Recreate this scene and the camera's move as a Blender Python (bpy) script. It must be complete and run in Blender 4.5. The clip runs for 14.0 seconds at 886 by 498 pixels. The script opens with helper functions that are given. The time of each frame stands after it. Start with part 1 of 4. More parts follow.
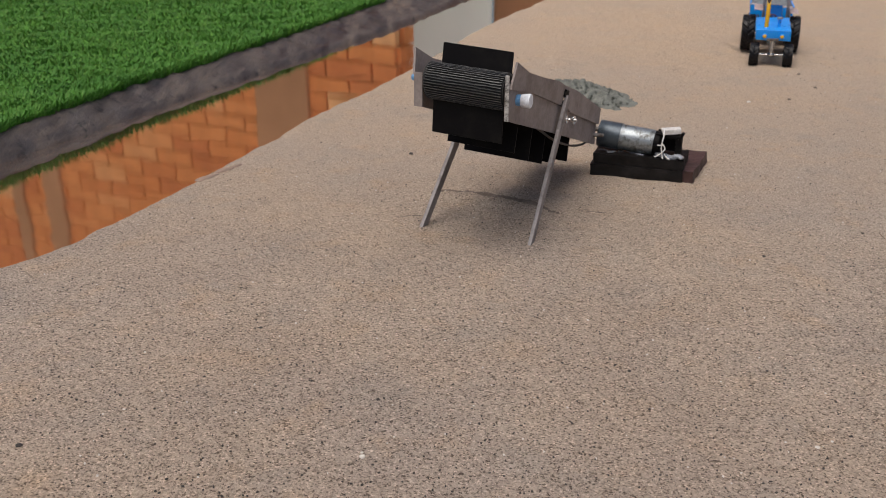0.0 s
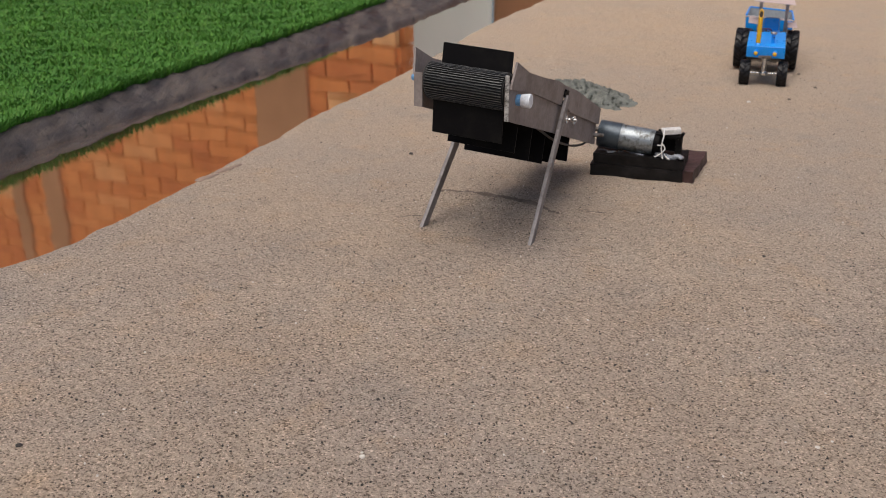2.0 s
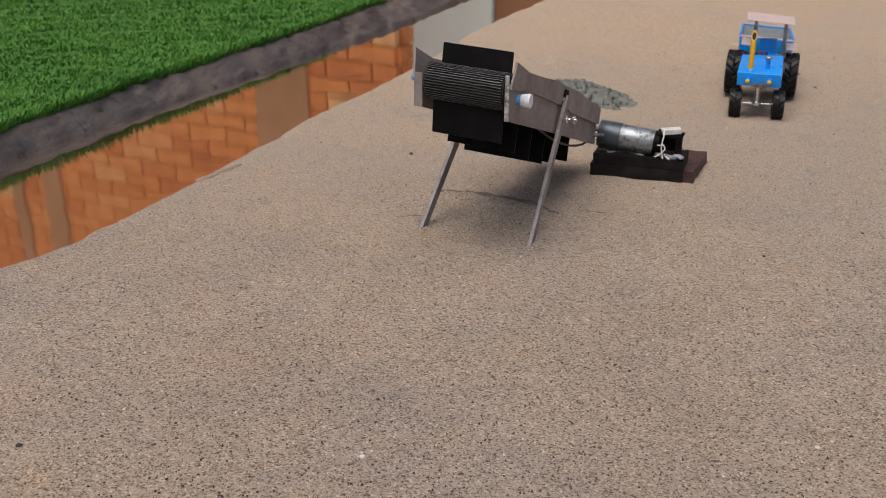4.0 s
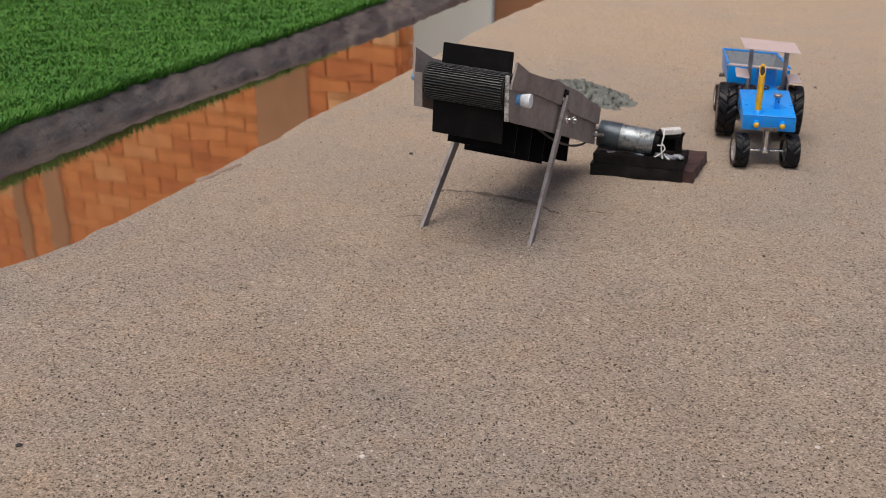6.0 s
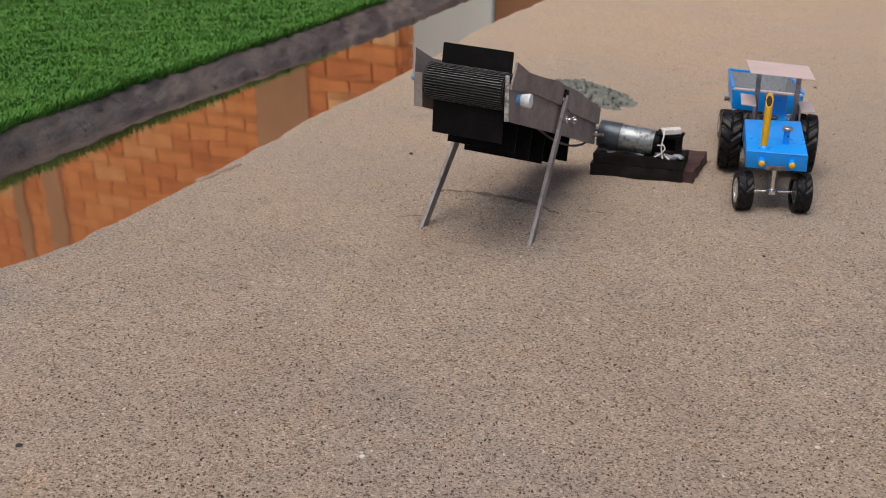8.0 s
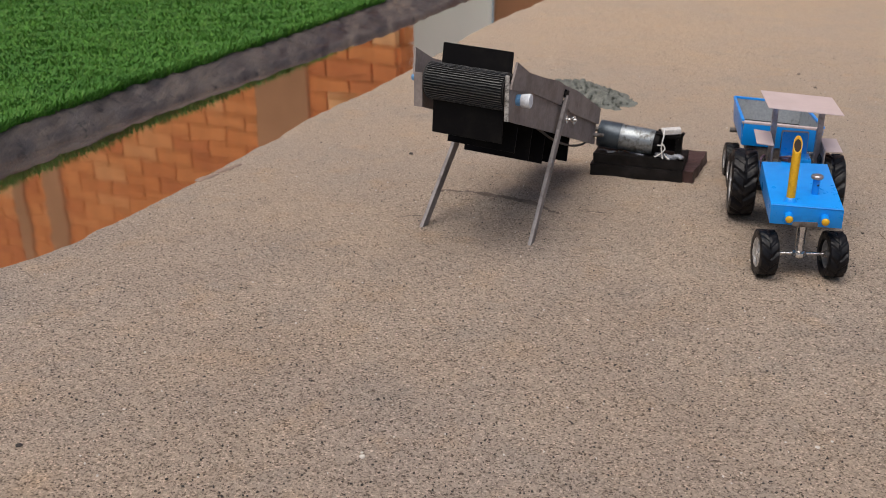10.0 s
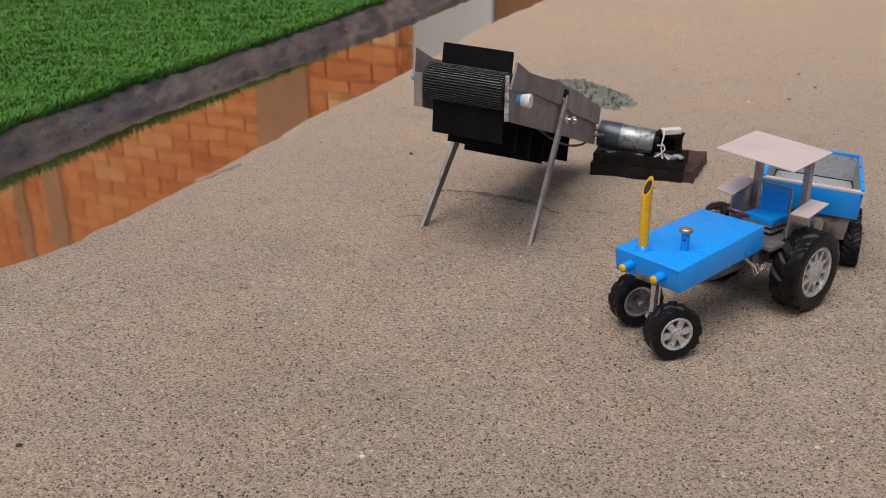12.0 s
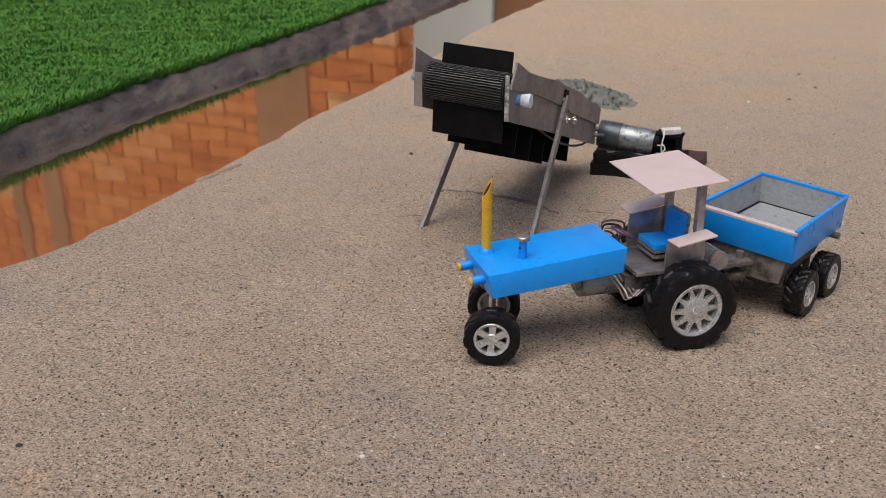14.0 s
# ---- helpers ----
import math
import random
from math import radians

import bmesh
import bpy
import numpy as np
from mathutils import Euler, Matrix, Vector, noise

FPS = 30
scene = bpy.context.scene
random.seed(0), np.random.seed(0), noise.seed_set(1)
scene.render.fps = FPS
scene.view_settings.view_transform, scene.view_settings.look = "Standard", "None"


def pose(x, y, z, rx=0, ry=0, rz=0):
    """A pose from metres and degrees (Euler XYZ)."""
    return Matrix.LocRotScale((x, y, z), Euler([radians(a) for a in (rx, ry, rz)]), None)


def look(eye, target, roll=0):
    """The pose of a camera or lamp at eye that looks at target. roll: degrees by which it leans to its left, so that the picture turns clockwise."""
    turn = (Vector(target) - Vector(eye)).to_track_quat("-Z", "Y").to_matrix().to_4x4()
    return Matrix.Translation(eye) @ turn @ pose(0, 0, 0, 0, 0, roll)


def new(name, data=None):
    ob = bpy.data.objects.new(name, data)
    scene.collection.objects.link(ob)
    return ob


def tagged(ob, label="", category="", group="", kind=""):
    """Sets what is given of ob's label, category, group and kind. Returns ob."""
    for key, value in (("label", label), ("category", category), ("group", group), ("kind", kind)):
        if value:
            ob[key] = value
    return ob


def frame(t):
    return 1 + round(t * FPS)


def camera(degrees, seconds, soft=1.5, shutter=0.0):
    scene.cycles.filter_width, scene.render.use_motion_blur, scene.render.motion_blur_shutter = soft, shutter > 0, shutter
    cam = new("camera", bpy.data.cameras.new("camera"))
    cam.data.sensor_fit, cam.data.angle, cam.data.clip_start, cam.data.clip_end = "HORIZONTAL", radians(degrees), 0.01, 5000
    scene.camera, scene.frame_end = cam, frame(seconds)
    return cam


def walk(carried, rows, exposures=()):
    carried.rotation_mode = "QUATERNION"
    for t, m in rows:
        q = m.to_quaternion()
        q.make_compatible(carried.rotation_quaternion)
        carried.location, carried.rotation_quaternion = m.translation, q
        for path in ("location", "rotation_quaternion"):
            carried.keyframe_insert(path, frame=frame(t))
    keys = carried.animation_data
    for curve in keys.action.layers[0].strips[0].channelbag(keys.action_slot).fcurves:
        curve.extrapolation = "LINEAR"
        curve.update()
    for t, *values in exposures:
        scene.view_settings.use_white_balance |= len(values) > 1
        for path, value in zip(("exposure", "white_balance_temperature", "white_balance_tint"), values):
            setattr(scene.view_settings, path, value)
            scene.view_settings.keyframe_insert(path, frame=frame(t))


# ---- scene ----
# camera: stands still on a low tripod
cam = camera(49.07, 14.0, soft=0.6)
cam.data.dof.use_dof, cam.data.dof.focus_distance, cam.data.dof.aperture_fstop = True, 0.76, 19.0
EYE = (0.0, 0.0, 0.35)
AIM = (0.0, math.cos(radians(21.44)), 0.35 - math.sin(radians(21.44)))
walk(cam, [(0.0, look(EYE, AIM)), (14.0, look(EYE, AIM))], exposures=[(0.0, 0.13), (14.0, 0.13)])

# ---------------------------------------------------------------- light
world = bpy.data.worlds.new("sky")
scene.world = world
world.use_nodes = True
wn = world.node_tree
sky = wn.nodes.new("ShaderNodeTexSky")
sky.sky_type = "NISHITA"
sky.sun_disc = False
SUN_ELEV, SUN_TURN = 69.0, 208.0
sky.sun_elevation = radians(SUN_ELEV)
sky.sun_rotation = radians(SUN_TURN)
sky.air_density, sky.dust_density, sky.ozone_density = 1.0, 5.0, 0.6
wn.links.new(sky.outputs[0], wn.nodes["Background"].inputs[0])
wn.nodes["Background"].inputs[1].default_value = 0.088
sun = new("sun", bpy.data.lights.new("sun", "SUN"))
sun.data.energy = 2.0
sun.data.angle = radians(55)
sun.data.color = (1.0, 0.955, 0.9)
sun_way = Vector((math.sin(radians(SUN_TURN)) * math.cos(radians(SUN_ELEV)), math.cos(radians(SUN_TURN)) * math.cos(radians(SUN_ELEV)), math.sin(radians(SUN_ELEV))))
sun.matrix_world = look(sun_way * 10, (0, 0, 0))


# ---------------------------------------------------------------- materials
def material(name, color, rough=0.6, metal=0.0, spec=0.5):
    m = bpy.data.materials.new(name)
    m.use_nodes = True
    b = m.node_tree.nodes["Principled BSDF"]
    b.inputs["Base Color"].default_value = (*color, 1)
    b.inputs["Roughness"].default_value = rough
    b.inputs["Metallic"].default_value = metal
    b.inputs["Specular IOR Level"].default_value = spec
    return m


def add(m, kind, **values):
    n = m.node_tree.nodes.new(kind)
    for k, v in values.items():
        n.inputs[k].default_value = v
    return n


def join(m, a, b):
    m.node_tree.links.new(a, b)


def coords(m):
    return add(m, "ShaderNodeTexCoord").outputs["Object"]


def noise_tex(m, scale, detail=4.0, rough=0.6, vec=None):
    n = add(m, "ShaderNodeTexNoise", Scale=scale, Detail=detail, Roughness=rough)
    join(m, vec if vec is not None else coords(m), n.inputs["Vector"])
    return n.outputs["Fac"]


def ramp(m, fac, stops):
    r = m.node_tree.nodes.new("ShaderNodeValToRGB")
    e = r.color_ramp.elements
    while len(e) < len(stops):
        e.new(0.5)
    for el, (p, c) in zip(e, stops):
        el.position = p
        el.color = (*c, 1) if len(c) == 3 else c
    join(m, fac, r.inputs["Fac"])
    return r.outputs["Color"]


def mix(m, fac, a, b, how="MIX"):
    n = m.node_tree.nodes.new("ShaderNodeMix")
    n.data_type = "RGBA"
    n.blend_type = how
    for slot, v in ((0, fac), (6, a), (7, b)):
        if isinstance(v, (int, float)):
            n.inputs[slot].default_value = v
        elif isinstance(v, tuple):
            n.inputs[slot].default_value = (*v, 1)
        else:
            join(m, v, n.inputs[slot])
    return n.outputs[2]


def bump(m, height, strength=0.3, distance=0.001, normal=None):
    n = add(m, "ShaderNodeBump", Strength=strength, Distance=distance)
    join(m, height, n.inputs["Height"])
    if normal is not None:
        join(m, normal, n.inputs["Normal"])
    return n.outputs["Normal"]


def shader(m):
    return m.node_tree.nodes["Principled BSDF"]


def worn(name, color, dirt, rough=0.5, metal=0.0, grain=400.0, blotch=40.0, amount=0.5, relief=0.25, depth=0.0004, rough_to=None, speckle=1.0, spec=0.5):
    """Paint, sheet or plastic with blotches of dirt, fine grain and uneven gloss."""
    m = material(name, color, rough, metal, spec)
    big = noise_tex(m, blotch, 5.0, 0.65)
    fine = noise_tex(m, grain, 3.0, 0.7)
    lo = max(0.0, 0.62 - amount * 0.35)
    mask = ramp(m, big, [(lo, (0, 0, 0)), (min(1.0, lo + 0.22), (1, 1, 1))])
    tone = mix(m, mask, color, dirt)
    speck = ramp(m, fine, [(0.3, (1 - 0.18 * speckle,) * 3), (0.7, (1 + 0.1 * speckle,) * 3)])
    tone = mix(m, 1.0, tone, speck, "MULTIPLY")
    join(m, tone, shader(m).inputs["Base Color"])
    r = ramp(m, big, [(0.3, (rough * 0.8,) * 3), (0.75, (min(1.0, rough_to or rough * 1.3),) * 3)])
    join(m, r, shader(m).inputs["Roughness"])
    join(m, bump(m, fine, relief, depth), shader(m).inputs["Normal"])
    return m


def sand_material():
    m = material("sand", (0.4, 0.31, 0.22), 0.92, 0.0, 0.25)
    v = coords(m)
    broad = noise_tex(m, 3.2, 4.0, 0.55, v)
    patch = noise_tex(m, 11.0, 5.0, 0.65, v)
    tone = mix(m, ramp(m, broad, [(0.38, (0, 0, 0)), (0.66, (1, 1, 1))]), (0.455, 0.362, 0.28), (0.422, 0.35, 0.29))
    tone = mix(m, ramp(m, patch, [(0.54, (0, 0, 0)), (0.76, (0.55, 0.55, 0.55))]), tone, (0.33, 0.298, 0.262))
    warm = noise_tex(m, 17.0, 4.0, 0.6, v)
    tone = mix(m, ramp(m, warm, [(0.55, (0, 0, 0)), (0.78, (0.5, 0.5, 0.5))]), tone, (0.5, 0.35, 0.22))
    # sand is darker and greyer in the foreground, paler and warmer with distance
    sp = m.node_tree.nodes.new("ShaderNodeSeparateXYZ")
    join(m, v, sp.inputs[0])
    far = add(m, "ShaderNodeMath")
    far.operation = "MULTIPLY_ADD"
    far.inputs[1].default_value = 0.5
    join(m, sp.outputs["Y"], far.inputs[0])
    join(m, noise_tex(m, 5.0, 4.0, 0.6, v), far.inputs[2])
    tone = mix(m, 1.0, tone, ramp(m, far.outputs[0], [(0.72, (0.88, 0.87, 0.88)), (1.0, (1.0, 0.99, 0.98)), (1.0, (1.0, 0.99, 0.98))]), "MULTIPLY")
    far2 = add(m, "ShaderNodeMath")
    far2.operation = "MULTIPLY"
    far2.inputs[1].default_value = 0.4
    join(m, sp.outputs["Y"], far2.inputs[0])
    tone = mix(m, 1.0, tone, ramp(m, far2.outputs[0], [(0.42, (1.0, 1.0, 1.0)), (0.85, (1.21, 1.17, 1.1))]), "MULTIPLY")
    # darker grey patch with a wavy rim under the conveyor
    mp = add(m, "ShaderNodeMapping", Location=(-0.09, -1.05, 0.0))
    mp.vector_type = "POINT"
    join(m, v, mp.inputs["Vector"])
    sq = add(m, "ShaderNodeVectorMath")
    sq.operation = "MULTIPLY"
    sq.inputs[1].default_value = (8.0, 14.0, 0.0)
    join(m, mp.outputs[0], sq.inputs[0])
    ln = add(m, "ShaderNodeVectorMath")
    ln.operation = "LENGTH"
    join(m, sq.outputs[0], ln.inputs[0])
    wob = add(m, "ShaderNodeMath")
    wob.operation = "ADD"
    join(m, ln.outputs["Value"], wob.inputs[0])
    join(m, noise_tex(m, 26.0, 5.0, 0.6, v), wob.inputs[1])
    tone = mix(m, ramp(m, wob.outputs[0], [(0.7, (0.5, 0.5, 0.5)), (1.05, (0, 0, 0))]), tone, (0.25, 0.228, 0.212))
    # single grains
    vo = add(m, "ShaderNodeTexVoronoi", Scale=820.0, Randomness=1.0)
    join(m, v, vo.inputs["Vector"])
    sep = m.node_tree.nodes.new("ShaderNodeSeparateColor")
    join(m, vo.outputs["Color"], sep.inputs[0])
    g = ramp(m, sep.outputs[0], [(0.0, (0.24, 0.215, 0.2)), (0.12, (0.62, 0.6, 0.585)), (0.42, (1.0, 1.0, 1.0)), (0.9, (1.22, 1.21, 1.2)), (1.0, (1.7, 1.7, 1.7))])
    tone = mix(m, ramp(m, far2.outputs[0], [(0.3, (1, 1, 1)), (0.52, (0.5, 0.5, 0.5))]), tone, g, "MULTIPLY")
    vo2 = add(m, "ShaderNodeTexVoronoi", Scale=170.0, Randomness=1.0)
    join(m, v, vo2.inputs["Vector"])
    sep2 = m.node_tree.nodes.new("ShaderNodeSeparateColor")
    join(m, vo2.outputs["Color"], sep2.inputs[0])
    pick = add(m, "ShaderNodeMath")
    pick.operation = "GREATER_THAN"
    pick.inputs[1].default_value = 0.94
    join(m, sep2.outputs[1], pick.inputs[0])
    near = add(m, "ShaderNodeMath")
    near.operation = "LESS_THAN"
    near.inputs[1].default_value = 0.15
    join(m, vo2.outputs["Distance"], near.inputs[0])
    both = add(m, "ShaderNodeMath")
    both.operation = "MULTIPLY"
    join(m, pick.outputs[0], both.inputs[0])
    join(m, near.outputs[0], both.inputs[1])
    tone = mix(m, both.outputs[0], tone, (0.055, 0.045, 0.04))
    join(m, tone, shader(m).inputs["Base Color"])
    n1 = bump(m, noise_tex(m, 75.0, 3.0, 0.6, v), 0.7, 0.006)
    n2 = bump(m, noise_tex(m, 260.0, 3.0, 0.65, v), 0.95, 0.0044, n1)
    n2 = bump(m, noise_tex(m, 900.0, 2.0, 0.7, v), 1.0, 0.0016, n2)
    join(m, n2, shader(m).inputs["Normal"])
    return m


def mud_material():
    """Smoothed damp earth of the bank, streaked along the canal."""
    m = material("wet_mud", (0.14, 0.12, 0.11), 0.55)
    v = coords(m)
    turn = add(m, "ShaderNodeMapping", Rotation=(0.0, 0.0, radians(22)), Scale=(1.0, 0.14, 1.0))
    join(m, v, turn.inputs["Vector"])
    run = turn.outputs[0]
    big = noise_tex(m, 22.0, 6.0, 0.68, run)
    tone = ramp(m, big, [(0.34, (0.02, 0.02, 0.026)), (0.46, (0.056, 0.05, 0.051)), (0.6, (0.1, 0.083, 0.073)), (0.74, (0.18, 0.125, 0.085))])
    fine = noise_tex(m, 70.0, 4.0, 0.65, run)
    tone = mix(m, 1.0, tone, ramp(m, fine, [(0.34, (0.68, 0.66, 0.68)), (0.62, (1.18, 1.14, 1.12))]), "MULTIPLY")
    pits = noise_tex(m, 34.0, 5.0, 0.7, v)
    tone = mix(m, ramp(m, pits, [(0.34, (0.9, 0.9, 0.9)), (0.42, (0, 0, 0))]), tone, (0.012, 0.012, 0.015))
    join(m, tone, shader(m).inputs["Base Color"])
    join(m, ramp(m, big, [(0.35, (0.38, 0.38, 0.38)), (0.7, (0.8, 0.8, 0.8))]), shader(m).inputs["Roughness"])
    n1 = bump(m, pits, 0.8, 0.006)
    join(m, bump(m, fine, 0.8, 0.003, n1), shader(m).inputs["Normal"])
    return m


def soil_material():
    m = material("lawn_soil", (0.04, 0.07, 0.02), 0.95)
    tone = ramp(m, noise_tex(m, 30.0, 5.0), [(0.3, (0.03, 0.1, 0.012)), (0.7, (0.052, 0.15, 0.02))])
    join(m, tone, shader(m).inputs["Base Color"])
    return m


def grass_material():
    m = material("grass", (0.06, 0.16, 0.02), 0.55, 0.0, 0.3)
    geo = add(m, "ShaderNodeNewGeometry")
    hue = ramp(m, geo.outputs["Random Per Island"], [(0.0, (0.044, 0.15, 0.015)), (0.5, (0.056, 0.18, 0.019)), (0.9, (0.072, 0.205, 0.025)), (1.0, (0.12, 0.235, 0.04))])
    area = ramp(m, noise_tex(m, 6.0, 4.0, 0.6), [(0.3, (0.8, 0.88, 0.8)), (0.7, (1.3, 1.2, 1.2))])
    join(m, mix(m, 1.0, hue, area, "MULTIPLY"), shader(m).inputs["Base Color"])
    return m


def water_material():
    m = material("muddy_water", (0.2, 0.11, 0.06), 0.6, 0.0, 0.0)
    tone = ramp(m, noise_tex(m, 4.0, 4.0), [(0.3, (0.09, 0.05, 0.028)), (0.7, (0.17, 0.095, 0.052))])
    join(m, tone, shader(m).inputs["Base Color"])
    relief = bump(m, noise_tex(m, 8.0, 3.0, 0.5), 0.075, 0.005)
    gl = add(m, "ShaderNodeBsdfGlossy", Roughness=0.05)
    gl.inputs["Color"].default_value = (0.97, 0.95, 0.93, 1)
    join(m, relief, gl.inputs["Normal"])
    both = add(m, "ShaderNodeMixShader", Fac=0.85)
    join(m, shader(m).outputs[0], both.inputs[1])
    join(m, gl.outputs[0], both.inputs[2])
    join(m, both.outputs[0], m.node_tree.nodes["Material Output"].inputs["Surface"])
    return m


def brick_material():
    m = material("orange_brick", (0.6, 0.2, 0.07), 0.85)
    info = add(m, "ShaderNodeObjectInfo")
    geo = add(m, "ShaderNodeNewGeometry")
    s = add(m, "ShaderNodeMath")
    s.operation = "ADD"
    join(m, info.outputs["Random"], s.inputs[0])
    join(m, geo.outputs["Random Per Island"], s.inputs[1])
    fr = add(m, "ShaderNodeMath")
    fr.operation = "FRACT"
    join(m, s.outputs[0], fr.inputs[0])
    hue = ramp(m, fr.outputs[0], [(0.0, (0.62, 0.17, 0.055)), (0.4, (0.75, 0.235, 0.07)), (0.85, (0.8, 0.28, 0.095)), (1.0, (0.86, 0.42, 0.2))])
    st = ramp(m, noise_tex(m, 14.0, 5.0), [(0.3, (0.75, 0.72, 0.7)), (0.7, (1.08, 1.08, 1.08))])
    join(m, mix(m, 1.0, hue, st, "MULTIPLY"), shader(m).inputs["Base Color"])
    join(m, bump(m, noise_tex(m, 160.0), 0.4, 0.004), shader(m).inputs["Normal"])
    return m


def plaster_material(name, a, b):
    m = material(name, a, 0.9)
    join(m, ramp(m, noise_tex(m, 3.0, 6.0, 0.65), [(0.3, a), (0.7, b)]), shader(m).inputs["Base Color"])
    join(m, bump(m, noise_tex(m, 120.0), 0.4, 0.004), shader(m).inputs["Normal"])
    return m


def wood_material(name, a, b):
    m = material(name, a, 0.6)
    w = add(m, "ShaderNodeTexWave", Scale=60.0, Distortion=6.0, Detail=3.0)
    w.bands_direction = "Y"
    join(m, coords(m), w.inputs["Vector"])
    tone = ramp(m, w.outputs["Fac"], [(0.2, a), (0.8, b)])
    tone = mix(m, 1.0, tone, ramp(m, noise_tex(m, 35.0, 5.0), [(0.3, (0.6, 0.6, 0.6)), (0.75, (1.3, 1.25, 1.25))]), "MULTIPLY")
    join(m, tone, shader(m).inputs["Base Color"])
    join(m, bump(m, noise_tex(m, 220.0), 0.5, 0.0008), shader(m).inputs["Normal"])
    return m


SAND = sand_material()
MUD = mud_material()
SOIL = soil_material()
GRASS = grass_material()
WATER = water_material()
BRICK = brick_material()
MORTAR = plaster_material("mortar", (0.56, 0.25, 0.12), (0.66, 0.33, 0.18))
PIER = plaster_material("brown_plaster", (0.34, 0.155, 0.08), (0.47, 0.215, 0.115))
PALE = plaster_material("pale_plaster", (0.8, 0.81, 0.82), (0.93, 0.93, 0.92))
BLUE = worn("blue_paint", (0.004, 0.29, 0.86), (0.008, 0.25, 0.8), 0.3, 0.0, 120, 45, 0.3, 0.1, 0.0003, speckle=0.25)
PALEBLUE = worn("pale_worn_lip", (0.6, 0.5, 0.5), (0.4, 0.45, 0.55), 0.5, 0.0, 500, 90, 0.3)
YELLOW = worn("yellow_paint", (0.72, 0.4, 0.015), (0.55, 0.28, 0.02), 0.4, 0.0, 500, 120, 0.3)
SILVER = worn("grey_sheet", (0.42, 0.39, 0.4), (0.27, 0.24, 0.23), 0.32, 0.7, 300, 70, 0.45)
CANOPY = worn("pink_grey_sheet", (0.69, 0.57, 0.56), (0.62, 0.51, 0.49), 0.35, 0.2, 150, 18, 0.4, 0.12, speckle=0.3)
CHROME = worn("chrome", (0.75, 0.74, 0.73), (0.45, 0.42, 0.4), 0.22, 0.9, 400, 150, 0.3)
RIM = worn("silver_rim", (0.66, 0.66, 0.66), (0.36, 0.32, 0.29), 0.3, 0.6, 500, 180, 0.35)
TYRE = worn("black_rubber", (0.006, 0.006, 0.008), (0.03, 0.024, 0.02), 0.36, 0.0, 300, 110, 0.22, 0.5, 0.0008, spec=0.24)
DARK = worn("dark_inside", (0.008, 0.008, 0.008), (0.02, 0.018, 0.016), 0.8)
WELL = worn("dull_wheel_well", (0.3, 0.29, 0.28), (0.1, 0.09, 0.08), 0.4, 0.6, 400, 150, 0.5)
BORE_SHADE = worn("bore_shade", (0.022, 0.013, 0.008), (0.05, 0.03, 0.018), 0.9)
LEDGE = worn("damp_ledge", (0.3, 0.21, 0.16), (0.2, 0.145, 0.115), 0.7)
WELLDARK = worn("dark_cable", (0.02, 0.018, 0.017), (0.05, 0.045, 0.04), 0.5)
BOXGREY = worn("grey_inside", (0.34, 0.36, 0.38), (0.07, 0.07, 0.065), 0.42, 0.15, 400, 75, 0.16)
CHASSIS = worn("weathered_grey", (0.21, 0.19, 0.175), (0.07, 0.05, 0.038), 0.5, 0.3, 400, 75, 0.55)
PANEL = worn("taupe_sheet", (0.265, 0.222, 0.208), (0.2, 0.165, 0.152), 0.6, 0.0, 300, 30, 0.5)
EDGE = worn("torn_board_edge", (0.5, 0.48, 0.45), (0.1, 0.09, 0.085), 0.9, 0.0, 500, 260, 0.55, 0.8, 0.001)
BLACK = worn("black_plastic", (0.004, 0.0035, 0.004), (0.01, 0.009, 0.008), 0.55, 0.0, 400, 35, 0.4, spec=0.09)
BELT = worn("ribbed_rubber", (0.008, 0.008, 0.009), (0.05, 0.047, 0.044), 0.42, 0.0, 300, 60, 0.3, 0.5, 0.0005, spec=0.35)
# pale rib tops: dust plus ridge highlights put into the colour
BELTTOP = worn("dusty_rib_highlight", (0.085, 0.083, 0.08), (0.03, 0.03, 0.03), 0.45, 0.0, 300, 60, 0.5, spec=0.4)
LEG = worn("grey_strip", (0.27, 0.245, 0.24), (0.16, 0.135, 0.13), 0.5, 0.15, 400, 60, 0.5)
CAPWHITE = worn("translucent_white_cap", (0.78, 0.8, 0.84), (0.66, 0.7, 0.76), 0.35)
STUBBLUE = worn("blue_plastic", (0.16, 0.36, 0.62), (0.1, 0.25, 0.5), 0.4)
GEARBOX = worn("blue_grey_gearbox", (0.085, 0.105, 0.125), (0.05, 0.06, 0.075), 0.35, 0.5, 400, 60, 0.4)
CAN = worn("motor_can", (0.3, 0.33, 0.35), (0.075, 0.07, 0.06), 0.4, 0.65, 500, 130, 0.42)
BLOCK = worn("black_wood", (0.007, 0.006, 0.006), (0.018, 0.015, 0.015), 0.55, 0.0, 200, 40, 0.4, 0.7, 0.001, spec=0.2)
GLUE = worn("dried_glue", (0.3, 0.32, 0.36), (0.06, 0.06, 0.07), 0.25, 0.0, 300, 120, 0.5)
PLANK = wood_material("red_brown_wood", (0.042, 0.02, 0.019), (0.075, 0.036, 0.033))
WIRE = worn("white_wire", (0.78, 0.77, 0.75), (0.6, 0.58, 0.55), 0.5)
CONNECTOR = worn("white_connector", (0.72, 0.7, 0.68), (0.55, 0.52, 0.5), 0.5)
GRAVEL = worn("grey_green_gravel", (0.19, 0.195, 0.17), (0.11, 0.115, 0.1), 0.95, 0.0, 300, 60, 0.6, 0.9, 0.003)
STONE = worn("dark_stone", (0.035, 0.029, 0.027), (0.07, 0.058, 0.052), 0.85)
CHIP = worn("pale_chip", (0.72, 0.68, 0.62), (0.55, 0.5, 0.45), 0.8)
